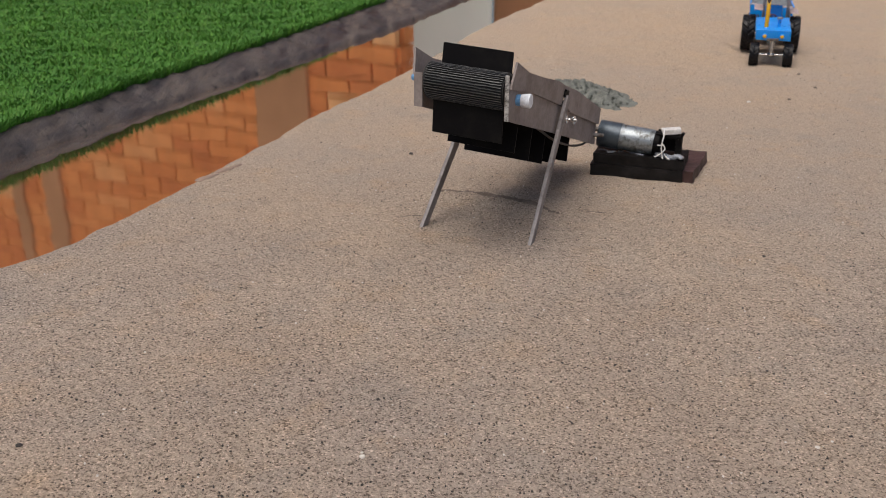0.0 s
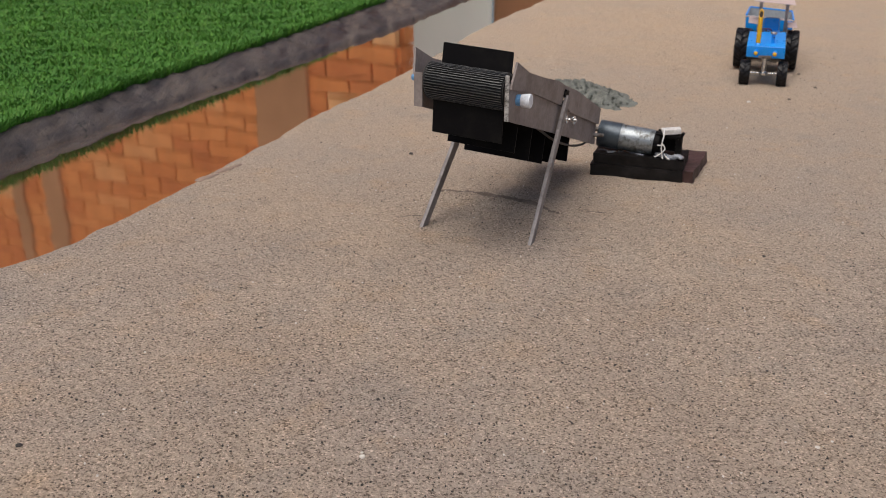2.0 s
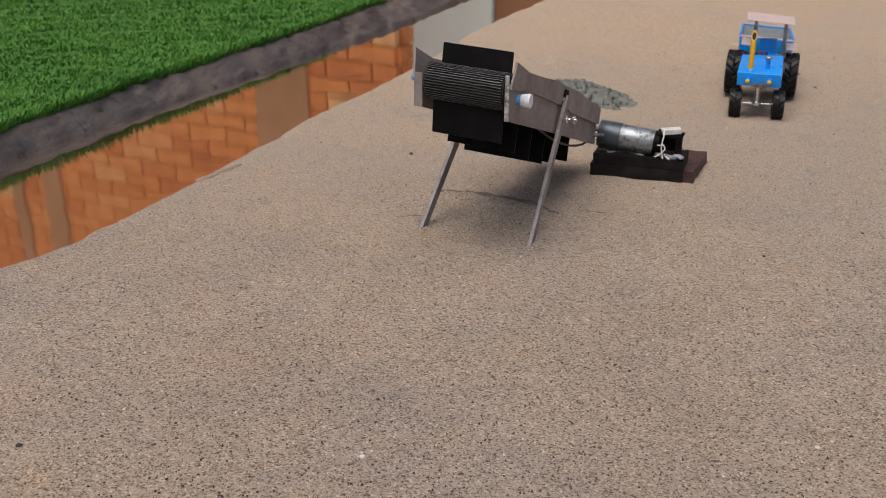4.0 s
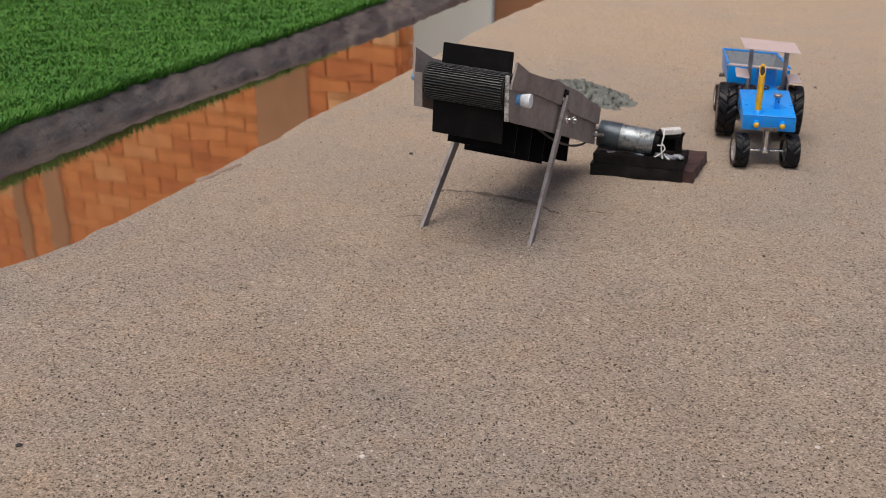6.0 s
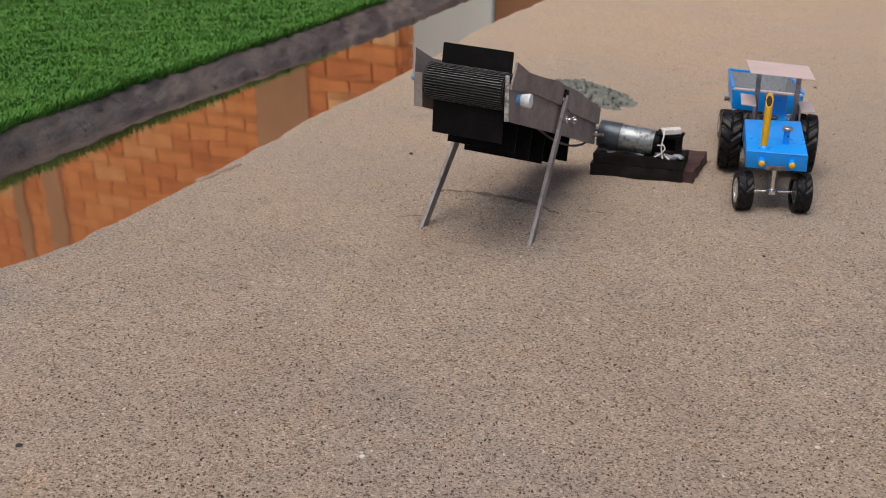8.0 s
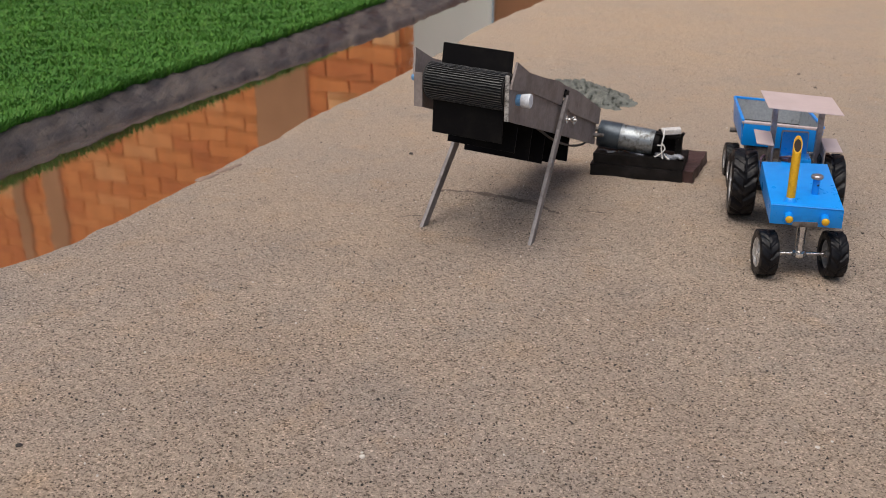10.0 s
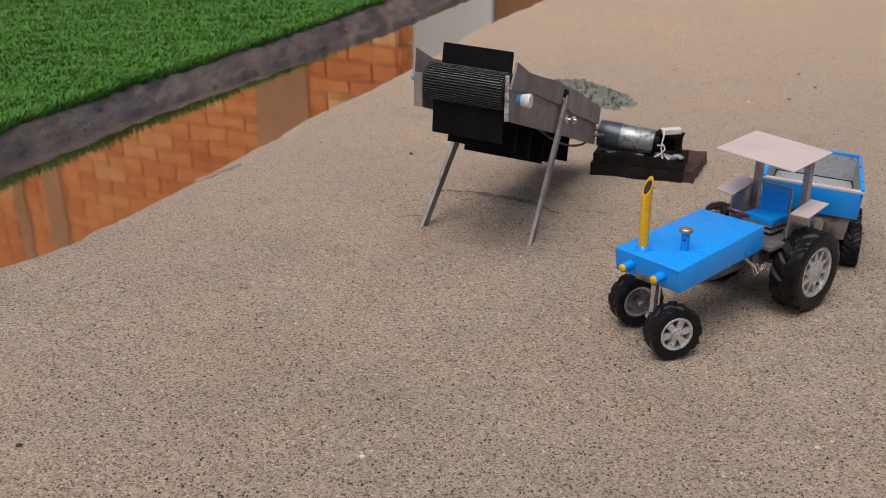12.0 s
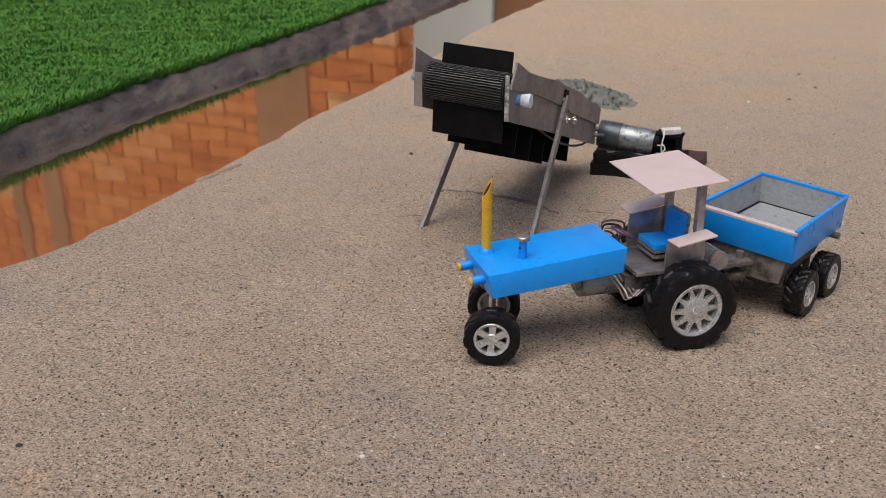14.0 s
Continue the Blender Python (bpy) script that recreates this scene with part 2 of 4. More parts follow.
CLOD = worn("brown_mud", (0.2, 0.15, 0.12), (0.13, 0.1, 0.08), 0.8)
TWIG = worn("dry_twig", (0.12, 0.075, 0.04), (0.07, 0.045, 0.03), 0.85)
RUST = worn("rusty_block", (0.16, 0.07, 0.04), (0.08, 0.04, 0.03), 0.8)
PURPLE = worn("steering_rim", (0.1, 0.05, 0.09), (0.05, 0.03, 0.04), 0.4)
MOTORPINK = worn("wire_bundle", (0.42, 0.3, 0.26), (0.25, 0.2, 0.17), 0.5)


# ---------------------------------------------------------------- mesh tools
def part(name, bm, mat, parent=None, label="", smooth=False, m=None):
    """Links a bmesh as one mesh object, under a thing or a part."""
    me = bpy.data.meshes.new(name)
    bm.to_mesh(me)
    bm.free()
    me.materials.append(mat)
    if smooth:
        me.shade_smooth()
        me.set_sharp_from_angle(angle=radians(35))
    ob = new(name, me)
    if parent is not None:
        ob.parent = parent
    if m is not None:
        ob.matrix_basis = m
    if label:
        ob["label"] = label
    return ob


def thing(name, label, category, m=None, group="", kind=""):
    ob = new(name)
    ob.empty_display_size = 0.01
    if m is not None:
        ob.matrix_basis = m
    return tagged(ob, label, category, group, kind)


def box(bm, center, size, turn=None, bevel=0.0):
    """A box, turned by a pose, with its edges broken."""
    mat = Matrix.Translation(center) @ (turn or Matrix()) @ Matrix.Diagonal((*size, 1))
    got = bmesh.ops.create_cube(bm, size=1.0, matrix=mat)
    if bevel:
        edges = list({e for v in got["verts"] for e in v.link_edges})
        bmesh.ops.bevel(bm, geom=edges, offset=bevel, segments=2, affect="EDGES", profile=0.6)
    return bm


def rod(bm, a, b, r, r2=None, seg=20):
    a, b = Vector(a), Vector(b)
    way = b - a
    m = Matrix.Translation((a + b) / 2) @ way.to_track_quat("Z", "Y").to_matrix().to_4x4()
    bmesh.ops.create_cone(bm, cap_ends=True, segments=seg, radius1=r, radius2=r if r2 is None else r2, depth=way.length, matrix=m)
    return bm


def prism(bm, outline, axis, lo, hi):
    """Extrudes a closed outline of (p, q) along an axis: 'x' (y, z), 'y' (x, z) or 'z' (x, y)."""
    def at(p, q, s):
        return {"x": (s, p, q), "y": (p, s, q), "z": (p, q, s)}[axis]
    a = [bm.verts.new(at(p, q, lo)) for p, q in outline]
    b = [bm.verts.new(at(p, q, hi)) for p, q in outline]
    n = len(a)
    for i in range(n):
        bm.faces.new((a[i], a[(i + 1) % n], b[(i + 1) % n], b[i]))
    bm.faces.new(a[::-1])
    bm.faces.new(b)
    bmesh.ops.recalc_face_normals(bm, faces=bm.faces)
    return bm


def hexa(bm, lower, upper, bevel=0.0):
    """A solid between two quads with the same winding."""
    a = [bm.verts.new(p) for p in lower]
    b = [bm.verts.new(p) for p in upper]
    for i in range(4):
        bm.faces.new((a[i], a[(i + 1) % 4], b[(i + 1) % 4], b[i]))
    bm.faces.new(a[::-1])
    bm.faces.new(b)
    bmesh.ops.recalc_face_normals(bm, faces=bm.faces)
    if bevel:
        edges = list({e for v in a + b for e in v.link_edges})
        bmesh.ops.bevel(bm, geom=edges, offset=bevel, segments=2, affect="EDGES", profile=0.6)
    return bm


def lathe(bm, outline, seg=40, center=(0, 0, 0)):
    """Turns an open outline of (radius, y) round the y axis; closed when it begins and ends at radius 0."""
    rings = []
    for r, y in outline:
        if r < 1e-6:
            rings.append([bm.verts.new((center[0], center[1] + y, center[2]))])
        else:
            rings.append([bm.verts.new((center[0] + r * math.cos(2 * math.pi * i / seg), center[1] + y, center[2] + r * math.sin(2 * math.pi * i / seg))) for i in range(seg)])
    for p, q in zip(rings, rings[1:]):
        for i in range(seg):
            j = (i + 1) % seg
            if len(p) == 1 and len(q) > 1:
                bm.faces.new((p[0], q[i], q[j]))
            elif len(q) == 1 and len(p) > 1:
                bm.faces.new((p[i], p[j], q[0]))
            elif len(p) > 1:
                bm.faces.new((p[i], p[j], q[j], q[i]))
    bmesh.ops.recalc_face_normals(bm, faces=bm.faces)
    return bm


def wire(bm, points, r, seg=6):
    """A round cord through the points."""
    pts = [Vector(p) for p in points]
    rings = []
    for i, p in enumerate(pts):
        way = (pts[min(i + 1, len(pts) - 1)] - pts[max(i - 1, 0)]).normalized()
        q = way.to_track_quat("Z", "Y")
        rings.append([bm.verts.new(p + q @ Vector((r * math.cos(2 * math.pi * k / seg), r * math.sin(2 * math.pi * k / seg), 0))) for k in range(seg)])
    for a, b in zip(rings, rings[1:]):
        for k in range(seg):
            bm.faces.new((a[k], a[(k + 1) % seg], b[(k + 1) % seg], b[k]))
    bm.faces.new(rings[0][::-1])
    bm.faces.new(rings[-1])
    return bm


def curve_points(points, n=8):
    """Points along a smooth line through the given ones."""
    pts = [Vector(p) for p in points]
    out = []
    for i in range(len(pts) - 1):
        p0, p1, p2, p3 = pts[max(i - 1, 0)], pts[i], pts[i + 1], pts[min(i + 2, len(pts) - 1)]
        for k in range(n):
            t = k / n
            out.append(0.5 * (2 * p1 + (p2 - p0) * t + (2 * p0 - 5 * p1 + 4 * p2 - p3) * t * t + (3 * p1 - p0 - 3 * p2 + p3) * t ** 3))
    return out + [pts[-1]]


def B():
    return bmesh.new()


# ---------------------------------------------------------------- ground, canal, lawn
WATER_Z = -0.006
SAND_EDGE = [(-260.0, -190.0), (-6.0, -4.9), (0.3, -0.80), (0.70, -0.53), (0.849, -0.42), (0.908, -0.374), (1.011, -0.333), (1.102, -0.299), (1.176, -0.274), (1.29, -0.236), (1.424, -0.198), (1.72, -0.085), (2.333, 0.102), (2.885, 0.313), (5.0, 1.15), (300.0, 110.0)]
BANK_FOOT = [(-260.0, -191.0), (-6.0, -5.1), (0.3, -0.92), (0.80, -0.70), (1.208, -0.573), (1.41, -0.491), (1.618, -0.414), (1.863, -0.308), (2.333, -0.113), (2.885, 0.067), (5.0, 0.86), (300.0, 106.0)]
LAWN_EDGE = [(-260.0, -192.0), (-6.0, -5.2), (0.3, -0.99), (0.788, -0.744), (1.250, -0.592), (1.499, -0.519), (1.816, -0.405), (2.200, -0.277), (2.649, -0.148), (5.0, 0.62), (300.0, 100.0)]


def along(line, y):
    return float(np.interp(y, [p[0] for p in line], [p[1] for p in line]))


def dune(y):
    """The sand falls slightly towards the camera."""
    return 0.026 * (min(max(y, 0.76), 1.0) - 0.87)


def smooth(a, b, x):
    t = min(max((x - a) / (b - a), 0.0), 1.0)
    return t * t * (3 - 2 * t)


def ground_height(x, y):
    ripple = 0.0012 * noise.noise((x * 9, y * 9, 0.3)) + 0.0016 * noise.noise((x * 34, y * 34, 2.3)) + 0.0008 * noise.noise((x * 90, y * 90, 5.1))
    wander = 0.006 * noise.noise((y * 14, 3.3, 0)) + 0.0035 * noise.noise((y * 45, 7.3, 0))
    e = along(SAND_EDGE, y) + wander
    f = along(BANK_FOOT, y) + 0.004 * noise.noise((y * 12, 1.1, 0))
    g = along(LAWN_EDGE, y) + 0.008 * noise.noise((y * 10, 9.1, 0))
    sand = dune(y) + ripple
    # drag marks where the conveyor's chute spills
    if 0.85 < y < 1.12 and -0.12 < x < 0.25:
        w = smooth(0.85, 0.92, y) * (1 - smooth(1.05, 1.12, y))
        sand += 0.003 * w * noise.noise((x * 22 + y * 6, y * 60, 4.0))
        ridge = y - (1.0352 - 0.4 * x - 1.2 * x * x + 0.004 * noise.noise((x * 60, 2.0, 0.0)))
        sand += 0.007 * smooth(-0.008, 0.004, ridge) * (1 - smooth(0.006, 0.05, ridge)) * smooth(-0.04, 0.0, x) * (1 - smooth(0.09, 0.13, x))
    drop = smooth(e + 0.008, e - 0.045, x)
    z = sand * (1 - drop) + drop * (-0.04)
    bank_top = 0.024 + 0.004 * noise.noise((x * 30, y * 30, 8.0))
    lift = smooth(f + 0.02, f - 0.012, x)
    z = z * (1 - lift) + lift * (0.004 + 0.004 * noise.noise((x * 24, y * 24, 6.0)))
    if x < f:
        z += (bank_top - 0.004) * smooth(f - 0.004, g + 0.004, x)
    return z


def grid_lines(lo, hi, step, reach):
    pts = list(np.arange(lo, hi + step / 2, step))
    s, p = step, pts[-1]
    while p < reach:
        s *= 1.22
        p += s
        pts.append(p)
    s, p, front = step, pts[0], []
    while p > -reach:
        s *= 1.22
        p -= s
        front.append(p)
    return front[::-1] + pts


def ground_sheet():
    xs, ys = grid_lines(-0.75, 0.8, 0.006, 260.0), grid_lines(0.42, 3.05, 0.0082, 260.0)
    nx = len(xs)
    co = [(x, y, ground_height(x, y)) for y in ys for x in xs]
    faces, kinds = [], []
    for j in range(len(ys) - 1):
        yc = (ys[j] + ys[j + 1]) / 2
        f, g = along(BANK_FOOT, yc) + 0.07, along(LAWN_EDGE, yc) + 0.008 * noise.noise((yc * 10, 9.1, 0))
        for i in range(nx - 1):
            xc = (xs[i] + xs[i + 1]) / 2
            faces.append((j * nx + i, j * nx + i + 1, (j + 1) * nx + i + 1, (j + 1) * nx + i))
            kinds.append(0 if xc > f else (1 if xc > g else 2))
    me = bpy.data.meshes.new("ground")
    me.from_pydata(co, [], faces)
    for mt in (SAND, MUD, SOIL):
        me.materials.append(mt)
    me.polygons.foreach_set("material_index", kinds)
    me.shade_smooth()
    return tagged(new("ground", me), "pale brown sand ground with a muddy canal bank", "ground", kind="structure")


def water_sheet():
    bm = B()
    ys = [-5.5, -2.0, 0.3, 0.5, 0.8, 1.1, 1.4, 1.8, 2.3, 3.0, 5.0, 9.0]
    rows = []
    for y in ys:
        rows.append((bm.verts.new((along(BANK_FOOT, y) - 0.03, y, WATER_Z)), bm.verts.new((along(SAND_EDGE, y) + 0.03, y, WATER_Z))))
    for (a, b), (c, d) in zip(rows, rows[1:]):
        bm.faces.new((a, b, d, c))
    return tagged(part("water", bm, WATER), "still muddy brown water mirroring an orange brick wall", "water", kind="structure")


def lawn():
    rnd = random.Random(4)
    verts, faces = [], []
    def blade(x, y, h, w, lean, turn):
        k = len(verts)
        z = 0.022
        c, s = math.cos(turn), math.sin(turn)
        lx, ly = lean * math.cos(turn + 1.3), lean * math.sin(turn + 1.3)
        verts.extend([(x - w * c, y - w * s, z), (x + w * c, y + w * s, z), (x + lx * 0.4 + w * 0.7 * c, y + ly * 0.4 + w * 0.7 * s, z + h * 0.65), (x + lx * 0.4 - w * 0.7 * c, y + ly * 0.4 - w * 0.7 * s, z + h * 0.65), (x + lx, y + ly, z + h)])
        faces.extend([(k, k + 1, k + 2, k + 3), (k + 3, k + 2, k + 4)])
    count = 0
    while count < 150000:
        y = 1.0 + 2.6 * rnd.random() ** 1.25
        g = along(LAWN_EDGE, y) + 0.008 * noise.noise((y * 10, 9.1, 0))
        left = max(-0.62 * y * 0.86 - 0.1, g - 1.5)
        x = left + (g - left) * rnd.random() + 0.006 * rnd.random()
        tuft = 0.7 + 0.6 * noise.noise((x * 18, y * 18, 0.7))
        h = (0.008 + 0.008 * rnd.random()) * max(0.6, tuft)
        blade(x, y, h, 0.0010 + 0.0008 * rnd.random(), 0.004 + 0.010 * rnd.random(), rnd.random() * 6.283)
        count += 1
    # longer blades that hang over the bank
    for _ in range(11000):
        y = 1.0 + 2.3 * rnd.random()
        g = along(LAWN_EDGE, y) + 0.008 * noise.noise((y * 10, 9.1, 0))
        blade(g - 0.012 * rnd.random() + 0.006, y, 0.010 + 0.014 * rnd.random(), 0.0010, 0.008 + 0.01 * rnd.random(), rnd.random() * 6.283)
    me = bpy.data.meshes.new("lawn_grass")
    me.from_pydata(verts, [], faces)
    me.materials.append(GRASS)
    return tagged(new("lawn_grass", me), "short dense bright green lawn grass along the canal", "grass", kind="stuff")


ground_sheet()
water_sheet()
lawn()


# ---------------------------------------------------------------- conveyor on two legs
# its space: x across to the drive side, y towards the tail, z up
BELT_HEAD, BELT_TAIL = Vector((0, -0.054, 0.1655)), Vector((0, 0.243, 0.0625))
HEAD_R, TAIL_R = 0.0165, 0.012
TILT = 0.07


def belt_outline():
    """The closed loop of the ribbed belt in (y, z), with its ribs."""
    way = (BELT_TAIL - BELT_HEAD).normalized()
    up = Vector((0, -way.z, way.y))
    if up.z < 0:
        up = -up
    pts, normals = [], []
    step = 0.0006
    L = (BELT_TAIL - BELT_HEAD).length
    for i in range(int(L / step)):
        t = i * step / L
        r = HEAD_R + (TAIL_R - HEAD_R) * t
        pts.append(BELT_HEAD + way * L * t + up * r), normals.append(up)
    for i in range(int(math.pi * TAIL_R / step)):
        a = i * step / TAIL_R
        n = up * math.cos(a) + way * math.sin(a)
        pts.append(BELT_TAIL + n * TAIL_R), normals.append(n)
    for i in range(int(L / step)):
        t = i * step / L
        r = TAIL_R + (HEAD_R - TAIL_R) * t
        pts.append(BELT_TAIL - way * L * t - up * r), normals.append(-up)
    for i in range(int(math.pi * HEAD_R / step)):
        a = i * step / HEAD_R
        n = -up * math.cos(a) - way * math.sin(a)
        pts.append(BELT_HEAD + n * HEAD_R), normals.append(n)
    return [((p + n * (0.0006 if i % 4 < 2 else -0.0009)).y, (p + n * (0.0006 if i % 4 < 2 else -0.0009)).z) for i, (p, n) in enumerate(zip(pts, normals))]


def lean(bm):
    """The left side stands a little higher than the right."""
    for v in bm.verts:
        v.co.z -= TILT * v.co.x
    return bm


def conveyor():
    top = thing("belt_conveyor", "homemade taupe model belt conveyor with ribbed black belt and flights", "conveyor", pose(0.0851, 0.9021, -0.002, 0, 0, -23))
    way = (BELT_TAIL - BELT_HEAD).normalized()
    up = Vector((0, -way.z, way.y))
    if up.z < 0:
        up = -up
    lower = [(-0.0655, 0.1425), (-0.065, 0.1725), (-0.0, 0.1555), (0.092, 0.1235), (0.257, 0.067), (0.2555, 0.0405), (0.1, 0.0905)]
    for x0, x1 in ((-0.006, -0.002), (-0.092, -0.088)):
        side = part("side_panel", lean(prism(B(), lower, "x", x0, x1)), PANEL, top)
        part("board_edge", lean(prism(B(), [(-0.0672, 0.1425), (-0.0666, 0.183 if x0 > -0.05 else 0.1735), (-0.065, 0.183 if x0 > -0.05 else 0.1735), (-0.0657, 0.1425)], "x", x0 + (0.001 if x0 > -0.05 else -0.0008), x1 + (0.0006 if x0 > -0.05 else 0.0035))), EDGE if x0 > -0.05 else PANEL, side, "torn pale board edge" if x0 > -0.05 else "")
    wing_a = [(-0.0565, 0.194), (-0.02, 0.178), (0.03, 0.164), (0.0745, 0.153), (0.104, 0.141), (0.094, 0.1235), (0.0, 0.1545), (-0.0655, 0.1715)]
    wing_b = [(0.104, 0.1425), (0.15, 0.128), (0.262, 0.084), (0.2555, 0.066), (0.125, 0.1095), (0.112, 0.1195)]
    for x0, x1, out in ((-0.0015, 0.0005, 1), (-0.0945, -0.0925, -1)):
        bm = prism(B(), wing_a, "x", x0, x1)
        for v in bm.verts:
            v.co.x += out * 0.12 * max(0.0, v.co.z - (0.155 - 0.33 * v.co.y))
        part("side_board", lean(bm), PANEL, top)
        bm = prism(B(), wing_b, "x", x0 + out * 0.0012, x1 + out * 0.0012)
        part("tail_board", lean(bm), PANEL, top)
    # worn rubber: each rib wavers and is broken along its length
    bm = prism(B(), belt_outline(), "x", -0.0815, -0.0075)
    bm.faces.ensure_lookup_table()
    for f in bm.faces:
        f.material_index = 1 if len(f.verts) == 4 and f.index % 4 == 0 else 0
    bmesh.ops.subdivide_edges(bm, edges=[e for e in bm.edges if abs(e.verts[0].co.x - e.verts[1].co.x) > 0.05], cuts=15)
    for v in bm.verts:
        q = v.co
        wave = noise.noise((q.x * 150, q.y * 420, q.z * 420))
        v.co += up * 0.0005 * wave + way * 0.0009 * noise.noise((q.x * 110, 3.0, q.z * 90))
    belt = part("belt", lean(bm), BELT, top, "ribbed black rubber belt")
    belt.data.materials.append(BELTTOP)
    for c, r in ((BELT_HEAD, HEAD_R), (BELT_TAIL, TAIL_R)):
        bm = B()
        rod(bm, (-0.0835, c.y, c.z), (-0.0065, c.y, c.z), r - 0.0016, seg=28)
        part("roller", lean(bm), DARK, top, smooth=True)
    # head axle, drive-side cap and the blue stub
    bm = B()
    rod(bm, (-0.1, BELT_HEAD.y, BELT_HEAD.z), (-0.004, BELT_HEAD.y, BELT_HEAD.z), 0.003)
    part("head_axle", lean(bm), STUBBLUE, top, "blue plastic axle", smooth=True)
    bm = B()
    lathe(bm, [(0.0, -0.001), (0.0052, -0.001), (0.0052, 0.007), (0.0, 0.007)], 24)
    stub = part("axle_sleeve", bm, STUBBLUE, top, "blue plastic sleeve", True, Matrix.Translation((-0.003, BELT_HEAD.y + 0.012, 0.157)) @ pose(0, 0, 0, 0, 0, -90))
    bm = B()
    lathe(bm, [(0.0, 0.0055), (0.0056, 0.0055), (0.006, 0.0062), (0.0067, 0.013), (0.0063, 0.0142), (0.0042, 0.0147), (0.0, 0.014)], 28)
    part("cap", bm, CAPWHITE, stub, "translucent white cap", True)
    # flights, on top and below
    def flight(t, face, height, lo=-0.0765, hi=-0.0085, slant=0.0, off=0.0):
        L = (BELT_TAIL - BELT_HEAD).length
        r = HEAD_R + (TAIL_R - HEAD_R) * t
        p = BELT_HEAD + way * L * t + up * face * (r - 0.001)
        n = (up * face + way * slant).normalized()
        q = p + n * height
        w = way * 0.0009
        bm = B()
        hexa(bm, [(lo, (p - w).y, (p - w).z), (hi, (p - w).y, (p - w).z), (hi, (p + w).y, (p + w).z), (lo, (p + w).y, (p + w).z)],
             [(lo, (q - w).y, (q - w).z), (hi + off, (q - w).y, (q - w).z), (hi + off, (q + w).y, (q + w).z), (lo, (q + w).y, (q + w).z)], 0.0003)
        part("flight", lean(bm), BLACK, top)
    flight(0.03, 1, 0.0215, slant=-0.1)
    for t in (0.2, 0.38, 0.56, 0.74, 0.92):
        flight(t, 1, 0.009)
    flight(0.0, -1, 0.031, slant=0.22)
    for t, h in ((0.15, 0.036), (0.3, 0.041), (0.45, 0.041), (0.6, 0.038), (0.76, 0.033)):
        flight(t, -1, h)
    # slack grey cable under the belt
    bm = B()
    wire(bm, curve_points([(-0.006, -0.035, 0.138), (-0.006, 0.03, 0.114), (-0.005, 0.09, 0.087), (-0.004, 0.15, 0.066), (-0.004, 0.2, 0.0545), (-0.006, 0.235, 0.05)]), 0.0013)
    part("cable", bm, WELLDARK, top, "slack dark cable", True)
    # legs: bent flat strips bolted to the panels
    def leg(foot, head, wide):
        a, b = Vector(foot), Vector(head)
        d = (b - a).normalized()
        s = d.cross(Vector((1, 0, 0))).normalized() * wide
        n = d.cross(s).normalized() * 0.0019
        bm = B()
        hexa(bm, [a - s - n, a + s * 0.5 - n, a + s * 0.5 + n, a - s + n], [b - s - n, b + s - n, b + s + n, b - s + n], 0.0004)
        return part("leg", bm, LEG, top, "flat grey strip leg")
    right = leg((0.0015, 0.0, -0.003), (0.0035, 0.1065, 0.1295), 0.0054)
    leg((-0.117, 0.0, -0.003), (-0.0965, 0.1085, 0.137), 0.0068)
    bm = B()
    for k, (r, x0, x1) in enumerate(((0.0042, 0.0, 0.0015), (0.0032, 0.006, 0.0085), (0.0018, -0.002, 0.012), (0.0048, 0.0088, 0.0098))):
        rod(bm, (x0, 0.115, 0.104), (x1, 0.115, 0.104), r, seg=6 if k == 1 else 16)
    part("bolt", bm, CHROME, top, "steel bolt with nut")
    bm = B()
    box(bm, (0.0015, 0.104, 0.1335), (0.0036, 0.0155, 0.0075), pose(0, 0, 0, -18), 0.0008)
    box(bm, (0.0026, 0.104, 0.1365), (0.0034, 0.012, 0.0026), pose(0, 0, 0, -18), 0.0006)
    part("clip", bm, BLACK, top, "black clip")
    bm = B()
    rod(bm, (-0.004, BELT_TAIL.y + 0.003, 0.055), (0.008, BELT_TAIL.y + 0.012, 0.0535), 0.0022)
    part("drive_shaft", bm, CHASSIS, top, "steel drive shaft", True)
    return top


def roughen(bm, cuts, size, scale, seed):
    bmesh.ops.subdivide_edges(bm, edges=bm.edges[:], cuts=cuts, use_grid_fill=True)
    for v in bm.verts:
        p = v.co * scale
        v.co += Vector((noise.noise(p + Vector((seed, 0, 0))), noise.noise(p + Vector((0, seed, 9))), noise.noise(p + Vector((5, 0, seed))))) * size
    return bm


